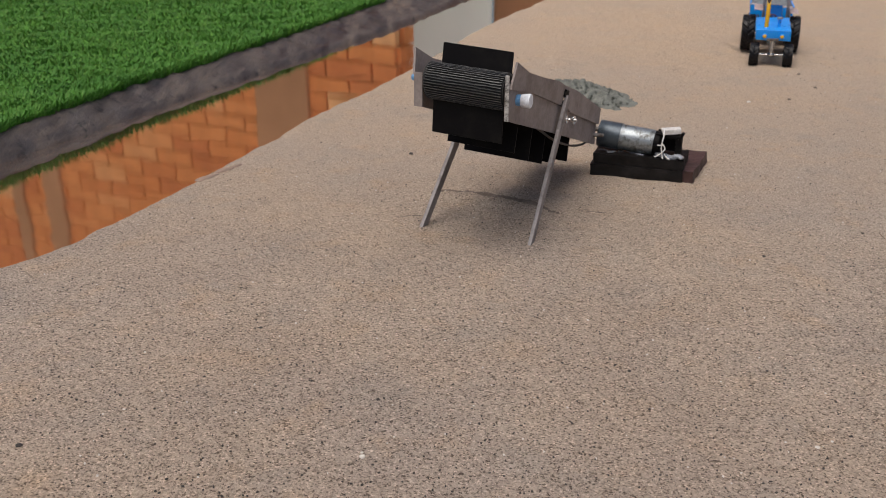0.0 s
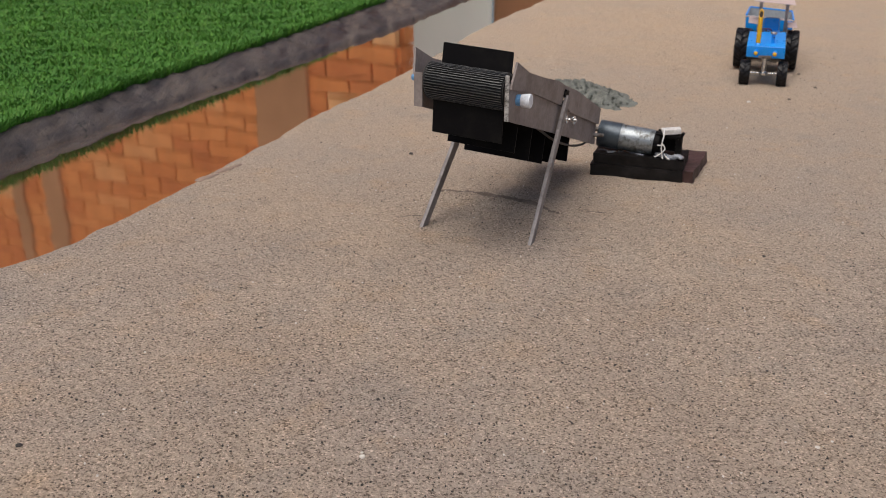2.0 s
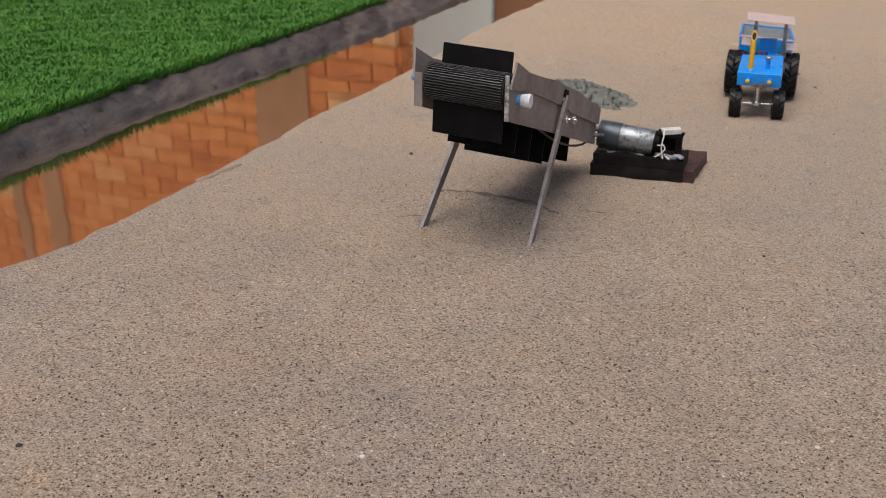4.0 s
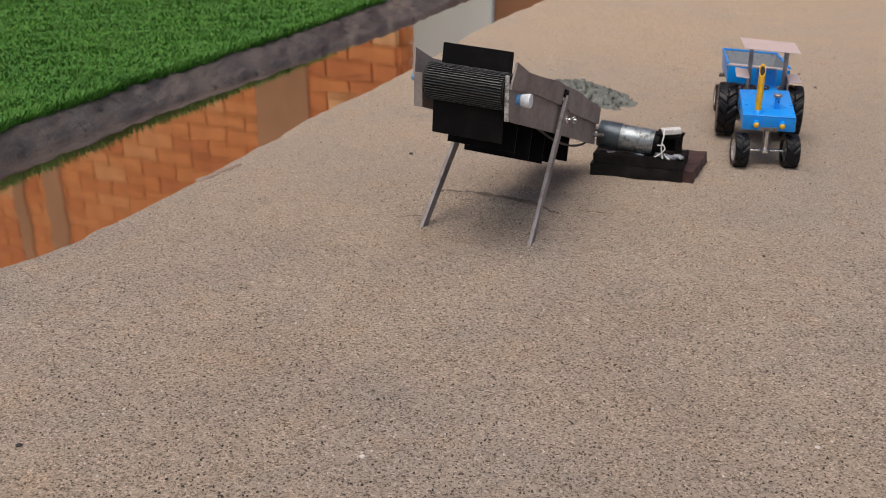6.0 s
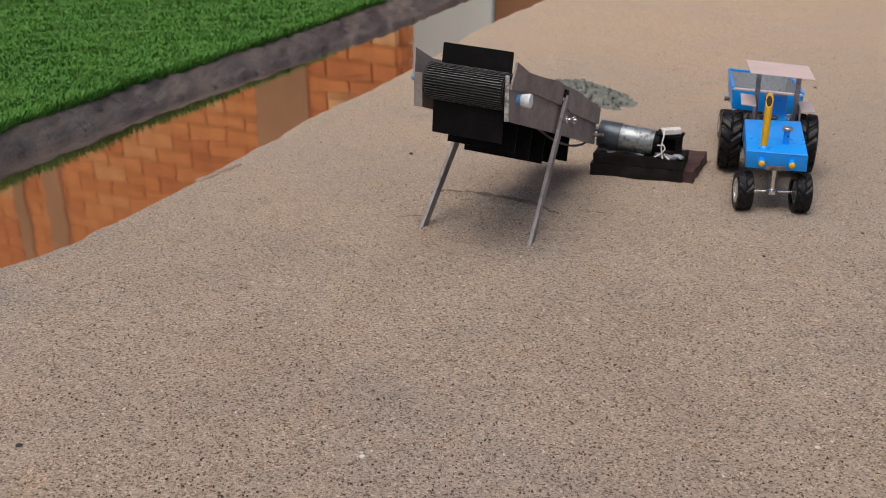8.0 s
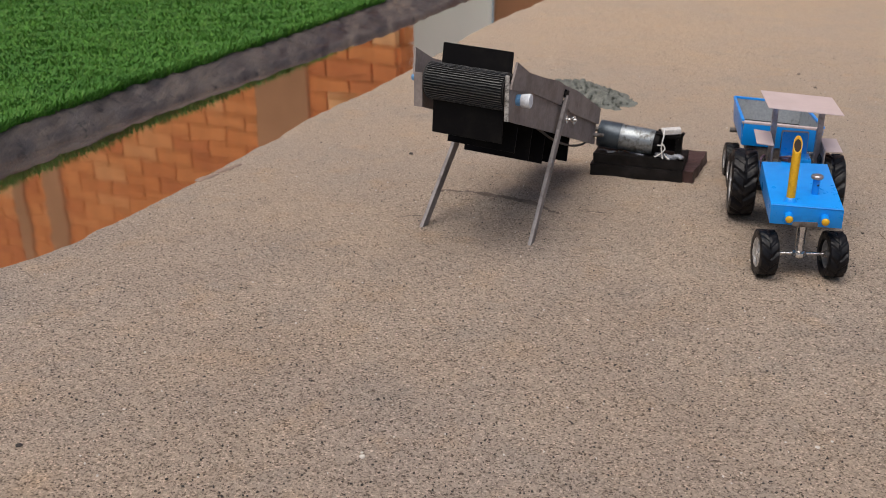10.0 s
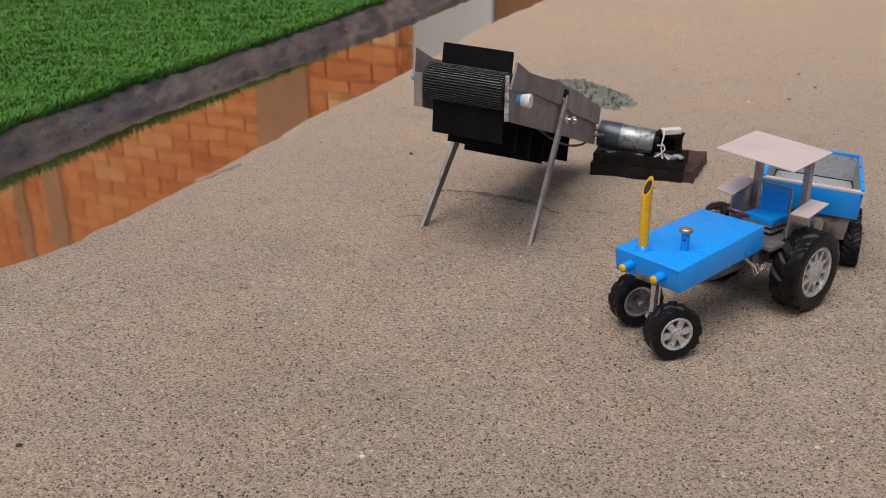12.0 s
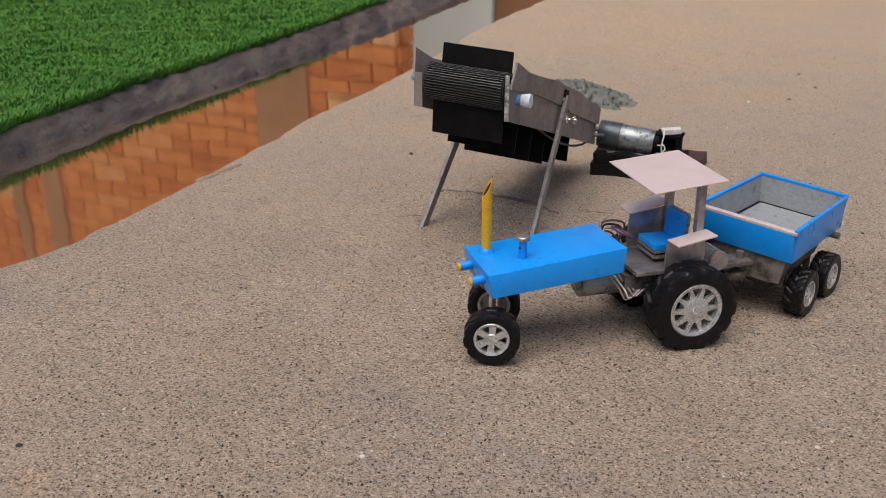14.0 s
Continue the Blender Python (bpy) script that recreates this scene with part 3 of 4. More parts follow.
def drive_motor():
    top = thing("drive_motor", "geared electric motor glued on a black wooden block", "motor", pose(0.0851, 0.9021, 0.0, 0, 0, -23) @ pose(-0.001, 0.2495, 0, 0, 0, 3))
    bm = B()
    box(bm, (0.052, 0.026, 0.0075), (0.11, 0.052, 0.019))
    roughen(bm, 9, 0.0016, 70, 2.0)
    low = part("block", bm, BLOCK, top, "black painted wooden block")
    bm = B()
    box(bm, (0.053, 0.0265, 0.0235), (0.107, 0.05, 0.0125), pose(0, 0, 0, 0, 0, 0.6))
    roughen(bm, 9, 0.0014, 80, 7.0)
    part("upper_block", bm, BLOCK, top)
    for i in range(9):
        rnd = random.Random(i + 3)
        bm = B()
        bmesh.ops.create_icosphere(bm, subdivisions=2, radius=0.004 + 0.003 * rnd.random(), matrix=Matrix.Translation((0.008 + 0.011 * i, 0.013 + 0.01 * rnd.random(), 0.0296)) @ pose(0, 0, 0, 0, 0, 40 * i) @ Matrix.Diagonal((1.5, 0.7, 0.3, 1)))
        part("glue_blob", bm, GLUE, low, "", True)
    bm = B()
    box(bm, (0.1085, 0.052, 0.0085), (0.027, 0.098, 0.017), pose(0, 0, 0, 0, 0, -4))
    roughen(bm, 8, 0.0022, 60, 4.0)
    part("plank", bm, PLANK, top, "dark red-brown wooden offcut")
    z, y = 0.0502, 0.0215
    at = Matrix.Translation((-0.0015, y, z)) @ pose(0, 0, 0, 0, 5.5, 0) @ pose(0, 0, 0, 0, 0, -90)
    bm = B()
    lathe(bm, [(0.0, 0.003), (0.0156, 0.003), (0.0163, 0.0045), (0.0163, 0.0295), (0.0, 0.0295)], 40)
    part("gearbox", bm, GEARBOX, top, "dark blue-grey gearbox", True, at)
    bm = B()
    lathe(bm, [(0.0, 0.0295), (0.0151, 0.0295), (0.0154, 0.031), (0.0154, 0.068), (0.0145, 0.0705), (0.0, 0.0705)], 40)
    part("motor_can", bm, CAN, top, "dull steel motor can", True, at)
    bm = B()
    lathe(bm, [(0.0, 0.07), (0.0148, 0.07), (0.0148, 0.076), (0.012, 0.078), (0.0, 0.078)], 32)
    for k in range(6):
        a = k * math.pi / 3
        box(bm, (0.0152 * math.cos(a), 0.075, 0.0152 * math.sin(a)), (0.004, 0.007, 0.003), pose(0, 0, 0, 0, -math.degrees(a), 0), 0.0005)
    part("end_cap", bm, BLACK, top, "black end cap", True, at)
    bm = B()
    rod(bm, (-0.012, y, z + 0.004), (0.004, y, z + 0.004), 0.0028)
    rod(bm, (0.0005, y, z), (0.0032, y, z), 0.009)
    part("shaft", bm, CHASSIS, top, "steel shaft", True)
    bm = B()
    box(bm, (0.0885, y + 0.006, 0.0525), (0.023, 0.018, 0.005), pose(0, 0, 0, 0, 4, 0), 0.001)
    box(bm, (0.0968, y + 0.004, 0.042), (0.007, 0.015, 0.024), None, 0.001)
    box(bm, (0.0855, y + 0.012, 0.0425), (0.02, 0.008, 0.019), None, 0.001)
    box(bm, (0.1, y - 0.003, 0.0545), (0.0035, 0.008, 0.01), pose(0, 0, 0, 0, 25, 0), 0.0008)
    part("bracket", bm, BLACK, top, "black plastic bracket")
    bm = B()
    box(bm, (0.0865, y + 0.004, 0.0585), (0.0225, 0.0125, 0.0065), pose(0, 0, 0, 0, -5, 14), 0.0012)
    part("connector", bm, CONNECTOR, top, "white plug connector")
    for pts in ([(0.079, y - 0.004, 0.0625), (0.0805, y - 0.013, 0.056), (0.079, y - 0.017, 0.045), (0.0805, y - 0.019, 0.035), (0.082, y - 0.0205, 0.0305)],
                [(0.0795, y - 0.014, 0.047), (0.0835, y - 0.019, 0.042), (0.0785, y - 0.021, 0.036), (0.073, y - 0.022, 0.032)],
                [(0.083, y - 0.018, 0.036), (0.086, y - 0.02, 0.0325), (0.09, y - 0.021, 0.0305)],
                [(0.074, y - 0.0165, 0.045), (0.078, y - 0.019, 0.046), (0.082, y - 0.018, 0.046)]):
        bm = B()
        part("wire", wire(bm, curve_points(pts, 5), 0.0008), WIRE, top, "thin white wire", True)
    bm = B()
    rnd = random.Random(8)
    for i in range(8):
        bmesh.ops.create_icosphere(bm, subdivisions=2, radius=0.0055, matrix=Matrix.Translation((0.078 + 0.0035 * i, 0.004 + 0.012 * rnd.random(), 0.0302 + 0.003 * rnd.random())) @ pose(0, 0, 0, 20 * rnd.random(), 20 * rnd.random(), 90 * rnd.random()) @ Matrix.Diagonal((1.2, 0.7, 0.5, 1)))
    part("glue_lump", bm, GLUE, top, "smeared shiny dried glue", True)
    return top


# ---------------------------------------------------------------- wheels
def tyre_mesh(r, width, lugs, rim_r, tall=0.046):
    """A tyre round the y axis with raised chevron pads, moulded in one."""
    bm = B()
    w = width / 2
    seg = lugs * 12
    rnd = random.Random(lugs)
    worn_lug = [[rnd.uniform(0.65, 1.15) for _ in range(lugs)] for _ in (0, 1)]
    section = [(rim_r * 0.95, 0.0, 0), (rim_r, -0.72, 0), (rim_r + 0.0008, -0.95, 0), (r * 0.78, -1.02, 0), (r * 0.87, -1.0, 0.4), (r * 0.93, -0.9, 1)]
    section += [(r * (0.998 - tall), -0.72 + 0.12 * k, 1) for k in range(13)]
    section += [(r * 0.93, 0.9, 1), (r * 0.87, 1.0, 0.4), (r * 0.78, 1.02, 0), (rim_r + 0.0008, 0.95, 0), (rim_r, 0.72, 0)]
    rings = []
    for k in range(seg):
        a = 2 * math.pi * k / seg
        ring = []
        for rad, y, lift in section:
            phase = (k / 12 + (0.5 if y > 0 else 0.0) + abs(y) * 0.75) % 1.0
            pad = smooth(0.0, 0.09, phase) * (1 - smooth(0.72, 0.8, phase)) if abs(y) > 0.06 else 0.3
            pad *= worn_lug[1 if y > 0 else 0][int(k / 12 + (0.5 if y > 0 else 0.0) + abs(y) * 0.75) % lugs]
            q = rad + lift * tall * r * pad
            ring.append(bm.verts.new((q * math.sin(a), y * w, q * math.cos(a))))
        rings.append(ring)
    n = len(section)
    for k in range(seg):
        p, q = rings[k], rings[(k + 1) % seg]
        for i in range(n):
            bm.faces.new((p[i], p[(i + 1) % n], q[(i + 1) % n], q[i]))
    bmesh.ops.recalc_face_normals(bm, faces=bm.faces)
    me = bpy.data.meshes.new("tyre")
    bm.to_mesh(me)
    bm.free()
    me.materials.append(TYRE)
    me.shade_smooth()
    me.set_sharp_from_angle(angle=radians(32))
    return me


def rim_mesh(r, width, spokes, spoke_w, root_w, hub=0.3):
    """A silver wheel disc with spokes on the +y face, dark well behind."""
    bm = B()
    w = width / 2
    lathe(bm, [(r * 1.03, -w * 0.7), (r * 1.03, w * 0.92), (r * 0.98, w * 0.98), (r * 0.86, w * 0.9), (r * 0.84, w * 0.5), (r * 0.84, -w * 0.7), (r * 1.03, -w * 0.7)], 40)
    lathe(bm, [(0.0, w * 0.93), (r * hub * 0.8, w * 0.93), (r * hub, w * 0.84), (r * hub, w * 0.3), (0.0, w * 0.3)], 24)
    for i in range(spokes):
        a = 360.0 * i / spokes
        m = pose(0, 0, 0, 0, a, 0)
        hexa_pts = []
        for y in (w * 0.6, w * 0.86):
            hexa_pts.append([m @ Vector(p) for p in ((-root_w, y, r * 0.2), (root_w, y, r * 0.2), (spoke_w, y - w * 0.06, r * 0.9), (-spoke_w, y - w * 0.06, r * 0.9))])
        hexa(bm, hexa_pts[0], hexa_pts[1], 0.0)
        bmesh.ops.create_cone(bm, cap_ends=True, segments=8, radius1=r * 0.045, radius2=r * 0.035, depth=w * 0.06, matrix=m @ Matrix.Translation((0, w * 0.94, r * 0.13)) @ pose(0, 0, 0, -90))
    me = bpy.data.meshes.new("rim")
    bm.to_mesh(me)
    bm.free()
    me.materials.append(RIM)
    me.shade_smooth()
    me.set_sharp_from_angle(angle=radians(30))
    return me


def well_mesh(r, width):
    bm = B()
    w = width / 2
    lathe(bm, [(0.0, -w * 0.75), (r * 0.28, -w * 0.75), (r * 0.3, -w * 0.25), (r * 0.6, -w * 0.3), (r * 0.85, -w * 0.2), (r * 0.85, -w * 0.1), (0.0, -w * 0.1)], 32)
    me = bpy.data.meshes.new("wheel_well")
    bm.to_mesh(me)
    bm.free()
    me.materials.append(WELL)
    return me


FRONT_R, REAR_R, CART_R = 0.0215, 0.0355, 0.0205
SETS = {
    "front": (tyre_mesh(FRONT_R, 0.0168, 11, 0.0133, 0.062), rim_mesh(0.0133, 0.0164, 6, 0.003, 0.0021, 0.38), well_mesh(0.0133, 0.0172)),
    "rear": (tyre_mesh(REAR_R, 0.0255, 14, 0.0218, 0.058), rim_mesh(0.0218, 0.0245, 10, 0.0012, 0.0031, 0.5), well_mesh(0.0218, 0.0245)),
    "cart": (tyre_mesh(CART_R, 0.0165, 16, 0.0112, 0.05), rim_mesh(0.0112, 0.0165, 8, 0.0013, 0.0016), well_mesh(0.0112, 0.0165)),
}


def wheel(name, kind, parent, x, y, z):
    """A wheel whose dished side looks outwards."""
    tyre, rim, well = SETS[kind]
    ob = new(name, tyre)
    ob.parent = parent
    ob.location = (x, y, z)
    ob["label"] = "black lugged rubber tyre on a silver spoked rim"
    for nm, me in (("rim", rim), ("wheel_well", well)):
        c = new(nm, me)
        c.parent = ob
        if y < 0:
            c.rotation_euler = (0, 0, math.pi)
    return ob


# ---------------------------------------------------------------- tractor
# its space: x forward, y to its left, z up, origin on the sand below the rear axle
AXLE_X, REAR_X = 0.1625, 0.0138
FRONT_Y, REAR_Y = 0.0304, {-1: 0.0448, 1: 0.0402}
moving = {}


def sheet(bm, center, size, turn=None, bevel=0.0006):
    return box(bm, center, size, turn, bevel)


def tractor():
    top = thing("toy_tractor", "bright blue homemade model tractor with pink-grey canopy and yellow exhaust", "tractor")
    moving["tractor"] = top
    # hood, lower at the nose
    bm = B()
    hexa(bm, [(0.068, -0.0335, 0.0605), (0.068, 0.031, 0.0605), (0.1738, 0.0315, 0.0512), (0.1748, -0.0305, 0.0518)],
         [(0.066, -0.0326, 0.0788), (0.065, 0.029, 0.08), (0.177, 0.0307, 0.0698), (0.1775, -0.0312, 0.0704)], 0.0009)
    hood = part("hood", bm, BLUE, top, "glossy bright blue hood", True)
    bm = B()
    wire(bm, [Vector((0.1768, -0.0302 + 0.0604 * i / 24, 0.0702 - 0.0006 * (i / 24 - 0.5) + 0.0006 * noise.noise((i * 0.9, 0, 3)))) for i in range(25)], 0.0008)
    part("paint_bead", bm, BLUE, hood, "", True)
    for s in (-1, 1):
        bm = B()
        rod(bm, (0.174, s * 0.0152, 0.0615), (0.1855, s * 0.0152, 0.0605), 0.0036)
        lamp = part("headlight", bm, BLUE, top, "blue stub headlight with yellow tip", True)
        bm = B()
        bmesh.ops.create_uvsphere(bm, u_segments=18, v_segments=10, radius=0.0034, matrix=Matrix.Translation((0.1858, s * 0.0152, 0.0605)) @ Matrix.Diagonal((0.55, 1, 1, 1)))
        part("tip", bm, YELLOW, lamp, "yellow painted tip", True)
    # exhaust: a yellow tube cut off at a slant
    bm = B()
    seg, r_out, r_in = 24, 0.0039, 0.0031
    rings = []
    for r, lo in ((r_out, True), (r_out, False), (r_in, False), (r_in, True)):
        ring = []
        for i in range(seg):
            a = 2 * math.pi * i / seg
            cx, cy = r * math.cos(a), r * math.sin(a)
            ring.append(bm.verts.new((0.1645 + cx, -0.0138 + cy, 0.072 if lo else 0.1232 - cx * 1.9)))
        rings.append(ring)
    for a, b in zip(rings, rings[1:]):
        for i in range(seg):
            bm.faces.new((a[i], a[(i + 1) % seg], b[(i + 1) % seg], b[i]))
    pipe = part("exhaust_pipe", bm, YELLOW, top, "yellow exhaust pipe cut at a slant", True)
    # dark plug in the tube; its colour stands for the shade inside
    bm = B()
    rings = [[bm.verts.new((0.1645 + 0.00305 * math.cos(2 * math.pi * i / seg), -0.0138 + 0.00305 * math.sin(2 * math.pi * i / seg), z if z < 0.1 else z - 0.0058 * math.cos(2 * math.pi * i / seg))) for i in range(seg)] for z in (0.074, 0.1216)]
    for i in range(seg):
        bm.faces.new((rings[0][i], rings[0][(i + 1) % seg], rings[1][(i + 1) % seg], rings[1][i]))
    bm.faces.new(rings[1])
    part("bore", bm, BORE_SHADE, pipe, "dark brown plug coloured as the shaded bore")
    bm = B()
    lathe(bm, [(0.0062, 0.0), (0.0055, 0.0016), (0.0043, 0.0036), (0.0039, 0.004)], 20)
    part("collar", bm, BLUE, pipe, "", True, Matrix.Translation((0.1645, -0.0138, 0.0708)) @ pose(0, 0, 0, 90))
    bm = B()
    rod(bm, (0.1428, 0.0094, 0.072), (0.1428, 0.0094, 0.0875), 0.0032)
    knob = part("breather", bm, BLUE, top, "blue breather stem with grey cap", True)
    bm = B()
    lathe(bm, [(0.0, 0.0), (0.0042, 0.0), (0.0054, 0.0008), (0.0054, 0.003), (0.0046, 0.0038), (0.0, 0.004)], 24)
    part("cap", bm, SILVER, knob, "grey cap", True, Matrix.Translation((0.1428, 0.0094, 0.0868)) @ pose(0, 0, 0, 90))
    bm = B()
    rod(bm, (0.1455, 0.0106, 0.0815), (0.1462, 0.0109, 0.0815), 0.0009)
    part("hole", bm, DARK, knob)
    # steering column and front axle
    bm = B()
    rod(bm, (AXLE_X - 0.001, 0, 0.0545), (AXLE_X, 0, 0.0225), 0.0041)
    part("kingpin", bm, CHROME, top, "steel steering column", True)
    bm = B()
    rod(bm, (0, -0.037, 0), (0, 0.037, 0), 0.0016, seg=12)
    hub = B()
    lathe(hub, [(0.0, -0.0034), (0.0048, -0.0034), (0.0066, -0.0018), (0.007, 0.0), (0.0064, 0.002), (0.0048, 0.0032), (0.0, 0.0034)], 28)
    hub.transform(pose(0, 0, 0, 90))
    spare = bpy.data.meshes.new("hub")
    hub.to_mesh(spare)
    hub.free()
    bm.from_mesh(spare)
    bpy.data.meshes.remove(spare)
    for s in (-1, 1):
        rod(bm, (0, s * 0.021, 0), (0, s * 0.0245, 0), 0.003, seg=12)
    axle = part("front_axle", bm, CHROME, top, "shiny steel front axle with hub", True)
    axle.location = (AXLE_X, 0, FRONT_R)
    moving["axle"] = axle
    moving["front"] = [wheel("front_wheel", "front", top, AXLE_X, s * FRONT_Y, FRONT_R) for s in (-1, 1)]
    moving["rear"] = [wheel("rear_wheel", "rear", top, REAR_X, s * REAR_Y[s], REAR_R) for s in (-1, 1)]
    # chassis and gear motor under the hood
    bm = B()
    sheet(bm, (0.0255, 0.001, 0.0578), (0.064, 0.063, 0.0036))
    part("platform", bm, SILVER, top, "dull grey metal floor")
    bm = B()
    sheet(bm, (0.01, 0, 0.0455), (0.05, 0.036, 0.016), None, 0.001)
    sheet(bm, (0.115, 0, 0.0535), (0.12, 0.022, 0.006), None, 0.001)
    part("frame", bm, CHASSIS, top, "weathered dark frame")
    bm = B()
    rod(bm, (0.092, 0, 0.043), (0.058, 0, 0.043), 0.0122)
    rod(bm, (0.0955, 0, 0.043), (0.092, 0, 0.043), 0.0065)
    gear = part("gear_motor", bm, CAN, top, "clear and silver gear motor", True)
    bm = B()
    sheet(bm, (0.052, 0.004, 0.0425), (0.016, 0.03, 0.019), None, 0.001)
    for k in range(5):
        rod(bm, (0.056 - 0.004 * k, 0.019, 0.035 + 0.003 * k), (0.056 - 0.004 * k, 0.0215, 0.035 + 0.003 * k), 0.0016, seg=10)
    part("gear_case", bm, CHASSIS, top, "clear scuffed gear case")
    for k in range(4):
        bm = B()
        wire(bm, curve_points([(0.07 - 0.004 * k, 0.01, 0.05), (0.066 - 0.005 * k, 0.0215, 0.043 - 0.002 * k), (0.06 - 0.003 * k, 0.0225, 0.033 + 0.001 * k), (0.05 - 0.002 * k, 0.021, 0.04)], 5), 0.0007)
        part("wire", bm, WIRE if k % 2 else MOTORPINK, gear, "", True)
    bm = B()
    rod(bm, (REAR_X, -0.04, REAR_R), (REAR_X, 0.04, REAR_R), 0.003)
    sheet(bm, (REAR_X, 0, 0.038), (0.02, 0.046, 0.014), None, 0.002)
    part("rear_axle", bm, CHASSIS, top, "dark rear axle housing")
    # seat: two grey boards, dark blocks painting the shaded gaps, blue cushion and backrest
    bm = B()
    sheet(bm, (0.0225, 0.0035, 0.0612), (0.021, 0.023, 0.0034))
    sheet(bm, (0.0225, 0.0035, 0.0664), (0.021, 0.023, 0.0022))
    seat = part("seat", bm, DARK, top, "dark filler blocks coloured as the shaded seat gaps")
    for z, thick in ((0.0642, 0.0026), (0.0686, 0.0024)):
        bm = B()
        sheet(bm, (0.0232, 0.0036, z), (0.0262, 0.0285, thick), None, 0.0004)
        part("seat_board", bm, SILVER, seat, "grey seat board")
    bm = B()
    sheet(bm, (0.0232, 0.0036, 0.0724), (0.0262, 0.0285, 0.005), None, 0.0009)
    part("cushion", bm, BLUE, seat, "blue seat cushion", True)
    bm = B()
    prism(bm, [(-0.0102, 0.0735), (0.0155, 0.0735), (0.0155, 0.0945), (0.0145, 0.0958), (-0.0092, 0.0962), (-0.0102, 0.0948)], "x", 0.0112, 0.0132)
    for v in bm.verts:
        v.co.x -= 0.1 * (v.co.z - 0.0735) + 0.08 * v.co.y
    back = part("backrest", bm, BLUE, top, "blue backrest", True)
    bm = B()
    prism(bm, [(-0.0109, 0.066), (0.0162, 0.066), (0.0162, 0.0952), (0.0152, 0.0967), (-0.0099, 0.0971), (-0.0109, 0.0956)], "x", 0.0089, 0.0111)
    for v in bm.verts:
        v.co.x -= 0.1 * (v.co.z - 0.0735) + 0.08 * v.co.y
    part("back_plate", bm, SILVER, back, "grey back plate with bare edges")
    for k in range(4):
        bm = B()
        wire(bm, curve_points([(0.062 - 0.003 * k, -0.02 - 0.003 * k, 0.06), (0.058, -0.027 - 0.002 * k, 0.072 + 0.002 * k), (0.05 - 0.003 * k, -0.028, 0.069 + 0.003 * k), (0.042, -0.024 - 0.002 * k, 0.058)], 6), 0.0009)
        part("loose_wire", bm, (PURPLE, MOTORPINK, DARK, PURPLE)[k], top, "loose thin wire", True)
    # steering wheel
    bm = B()
    n, k = 28, 8
    ring = [[bm.verts.new(((0.0092 + 0.0013 * math.cos(2 * math.pi * j / k)) * math.cos(2 * math.pi * i / n), (0.0092 + 0.0013 * math.cos(2 * math.pi * j / k)) * math.sin(2 * math.pi * i / n), 0.0013 * math.sin(2 * math.pi * j / k))) for j in range(k)] for i in range(n)]
    for i in range(n):
        for j in range(k):
            bm.faces.new((ring[i][j], ring[(i + 1) % n][j], ring[(i + 1) % n][(j + 1) % k], ring[i][(j + 1) % k]))
    for i in range(3):
        a = 2.094 * i
        rod(bm, (0, 0, 0), (0.009 * math.cos(a), 0.009 * math.sin(a), 0), 0.0007, seg=6)
    rod(bm, (0, 0, -0.016), (0, 0, 0.001), 0.0014, seg=8)
    part("steering_wheel", bm, PURPLE, top, "dark steering wheel", True, pose(0.053, -0.005, 0.0795, 0, -28, 0))
    # mudguards: an upright grey sheet under a tilted flat top; the two were set unevenly
    for y, (lo, hi), (z_front, z_back), lie, size in ((0.0302, (-0.001, 0.0335), (0.0826, 0.087), pose(0.0154, 0.0378, 0.0859, 0, 7.6, 4), (0.0348, 0.0162, 0.0014)),
                                                      (-0.0212, (0.0045, 0.041), (0.0872, 0.0925), pose(0.0231, -0.0293, 0.0921, -6, 8.6, 2), (0.0365, 0.0172, 0.0014))):
        bm = B()
        prism(bm, [(lo, 0.0586), (hi, 0.0586), (hi - 0.0012, z_front), (lo + 0.001, z_back)], "y", y - 0.0008, y + 0.0008)
        guard = part("mudguard", bm, SILVER, top, "dull grey sheet mudguard")
        bm = B()
        sheet(bm, (0, 0, 0), size, None, 0.0005)
        part("guard_top", bm, CANOPY, guard, "pale pinkish grey top sheet", False, lie)
    # thin canopy, rolled a little to one side, on two posts
    for x, y, z in ((0.0045, 0.0264, 0.1284), (0.006, -0.0192, 0.1316)):
        bm = B()
        hexa(bm, [(x + 0.003, y - 0.0029, 0.0586), (x + 0.003, y + 0.0029, 0.0586), (x - 0.003, y + 0.0029, 0.0586), (x - 0.003, y - 0.0029, 0.0586)],
             [(x + 0.003, y - 0.0029, z - 0.0002), (x + 0.003, y + 0.0029, z - 0.0006), (x - 0.003, y + 0.0029, z - 0.0002), (x - 0.003, y - 0.0029, z + 0.0002)], 0.0006)
        part("canopy_post", bm, SILVER, top, "dull grey metal canopy post")
    bm = B()
    sheet(bm, (0, 0, 0), (0.0636, 0.0718, 0.0009), None, 0.0002)
    part("canopy", bm, CANOPY, top, "thin pale pinkish grey canopy sheet", False, pose(0.022, 0.0025, 0.1297, -4.2, 3.4, 3.6))
    # fluted bobbin and hitch behind the seat
    bm = B()
    prof = []
    for i in range(44):
        a = 2 * math.pi * i / 44
        r = 0.0074 if i % 2 else 0.006
        prof.append((-0.014 + r * math.cos(a), 0.0615 + r * math.sin(a)))
    prism(bm, prof, "y", 0.008, 0.03)
    part("fluted_bobbin", bm, CHROME, top, "fluted silver bobbin")
    bm = B()
    lathe(bm, [(0.0, 0.03), (0.008, 0.03), (0.008, 0.032), (0.0, 0.0325)], 24, (-0.014, 0, 0.0615))
    part("bobbin_end", bm, SILVER, top, "", True)
    bm = B()
    sheet(bm, (-0.03, 0, 0.046), (0.06, 0.02, 0.004), None, 0.0008)
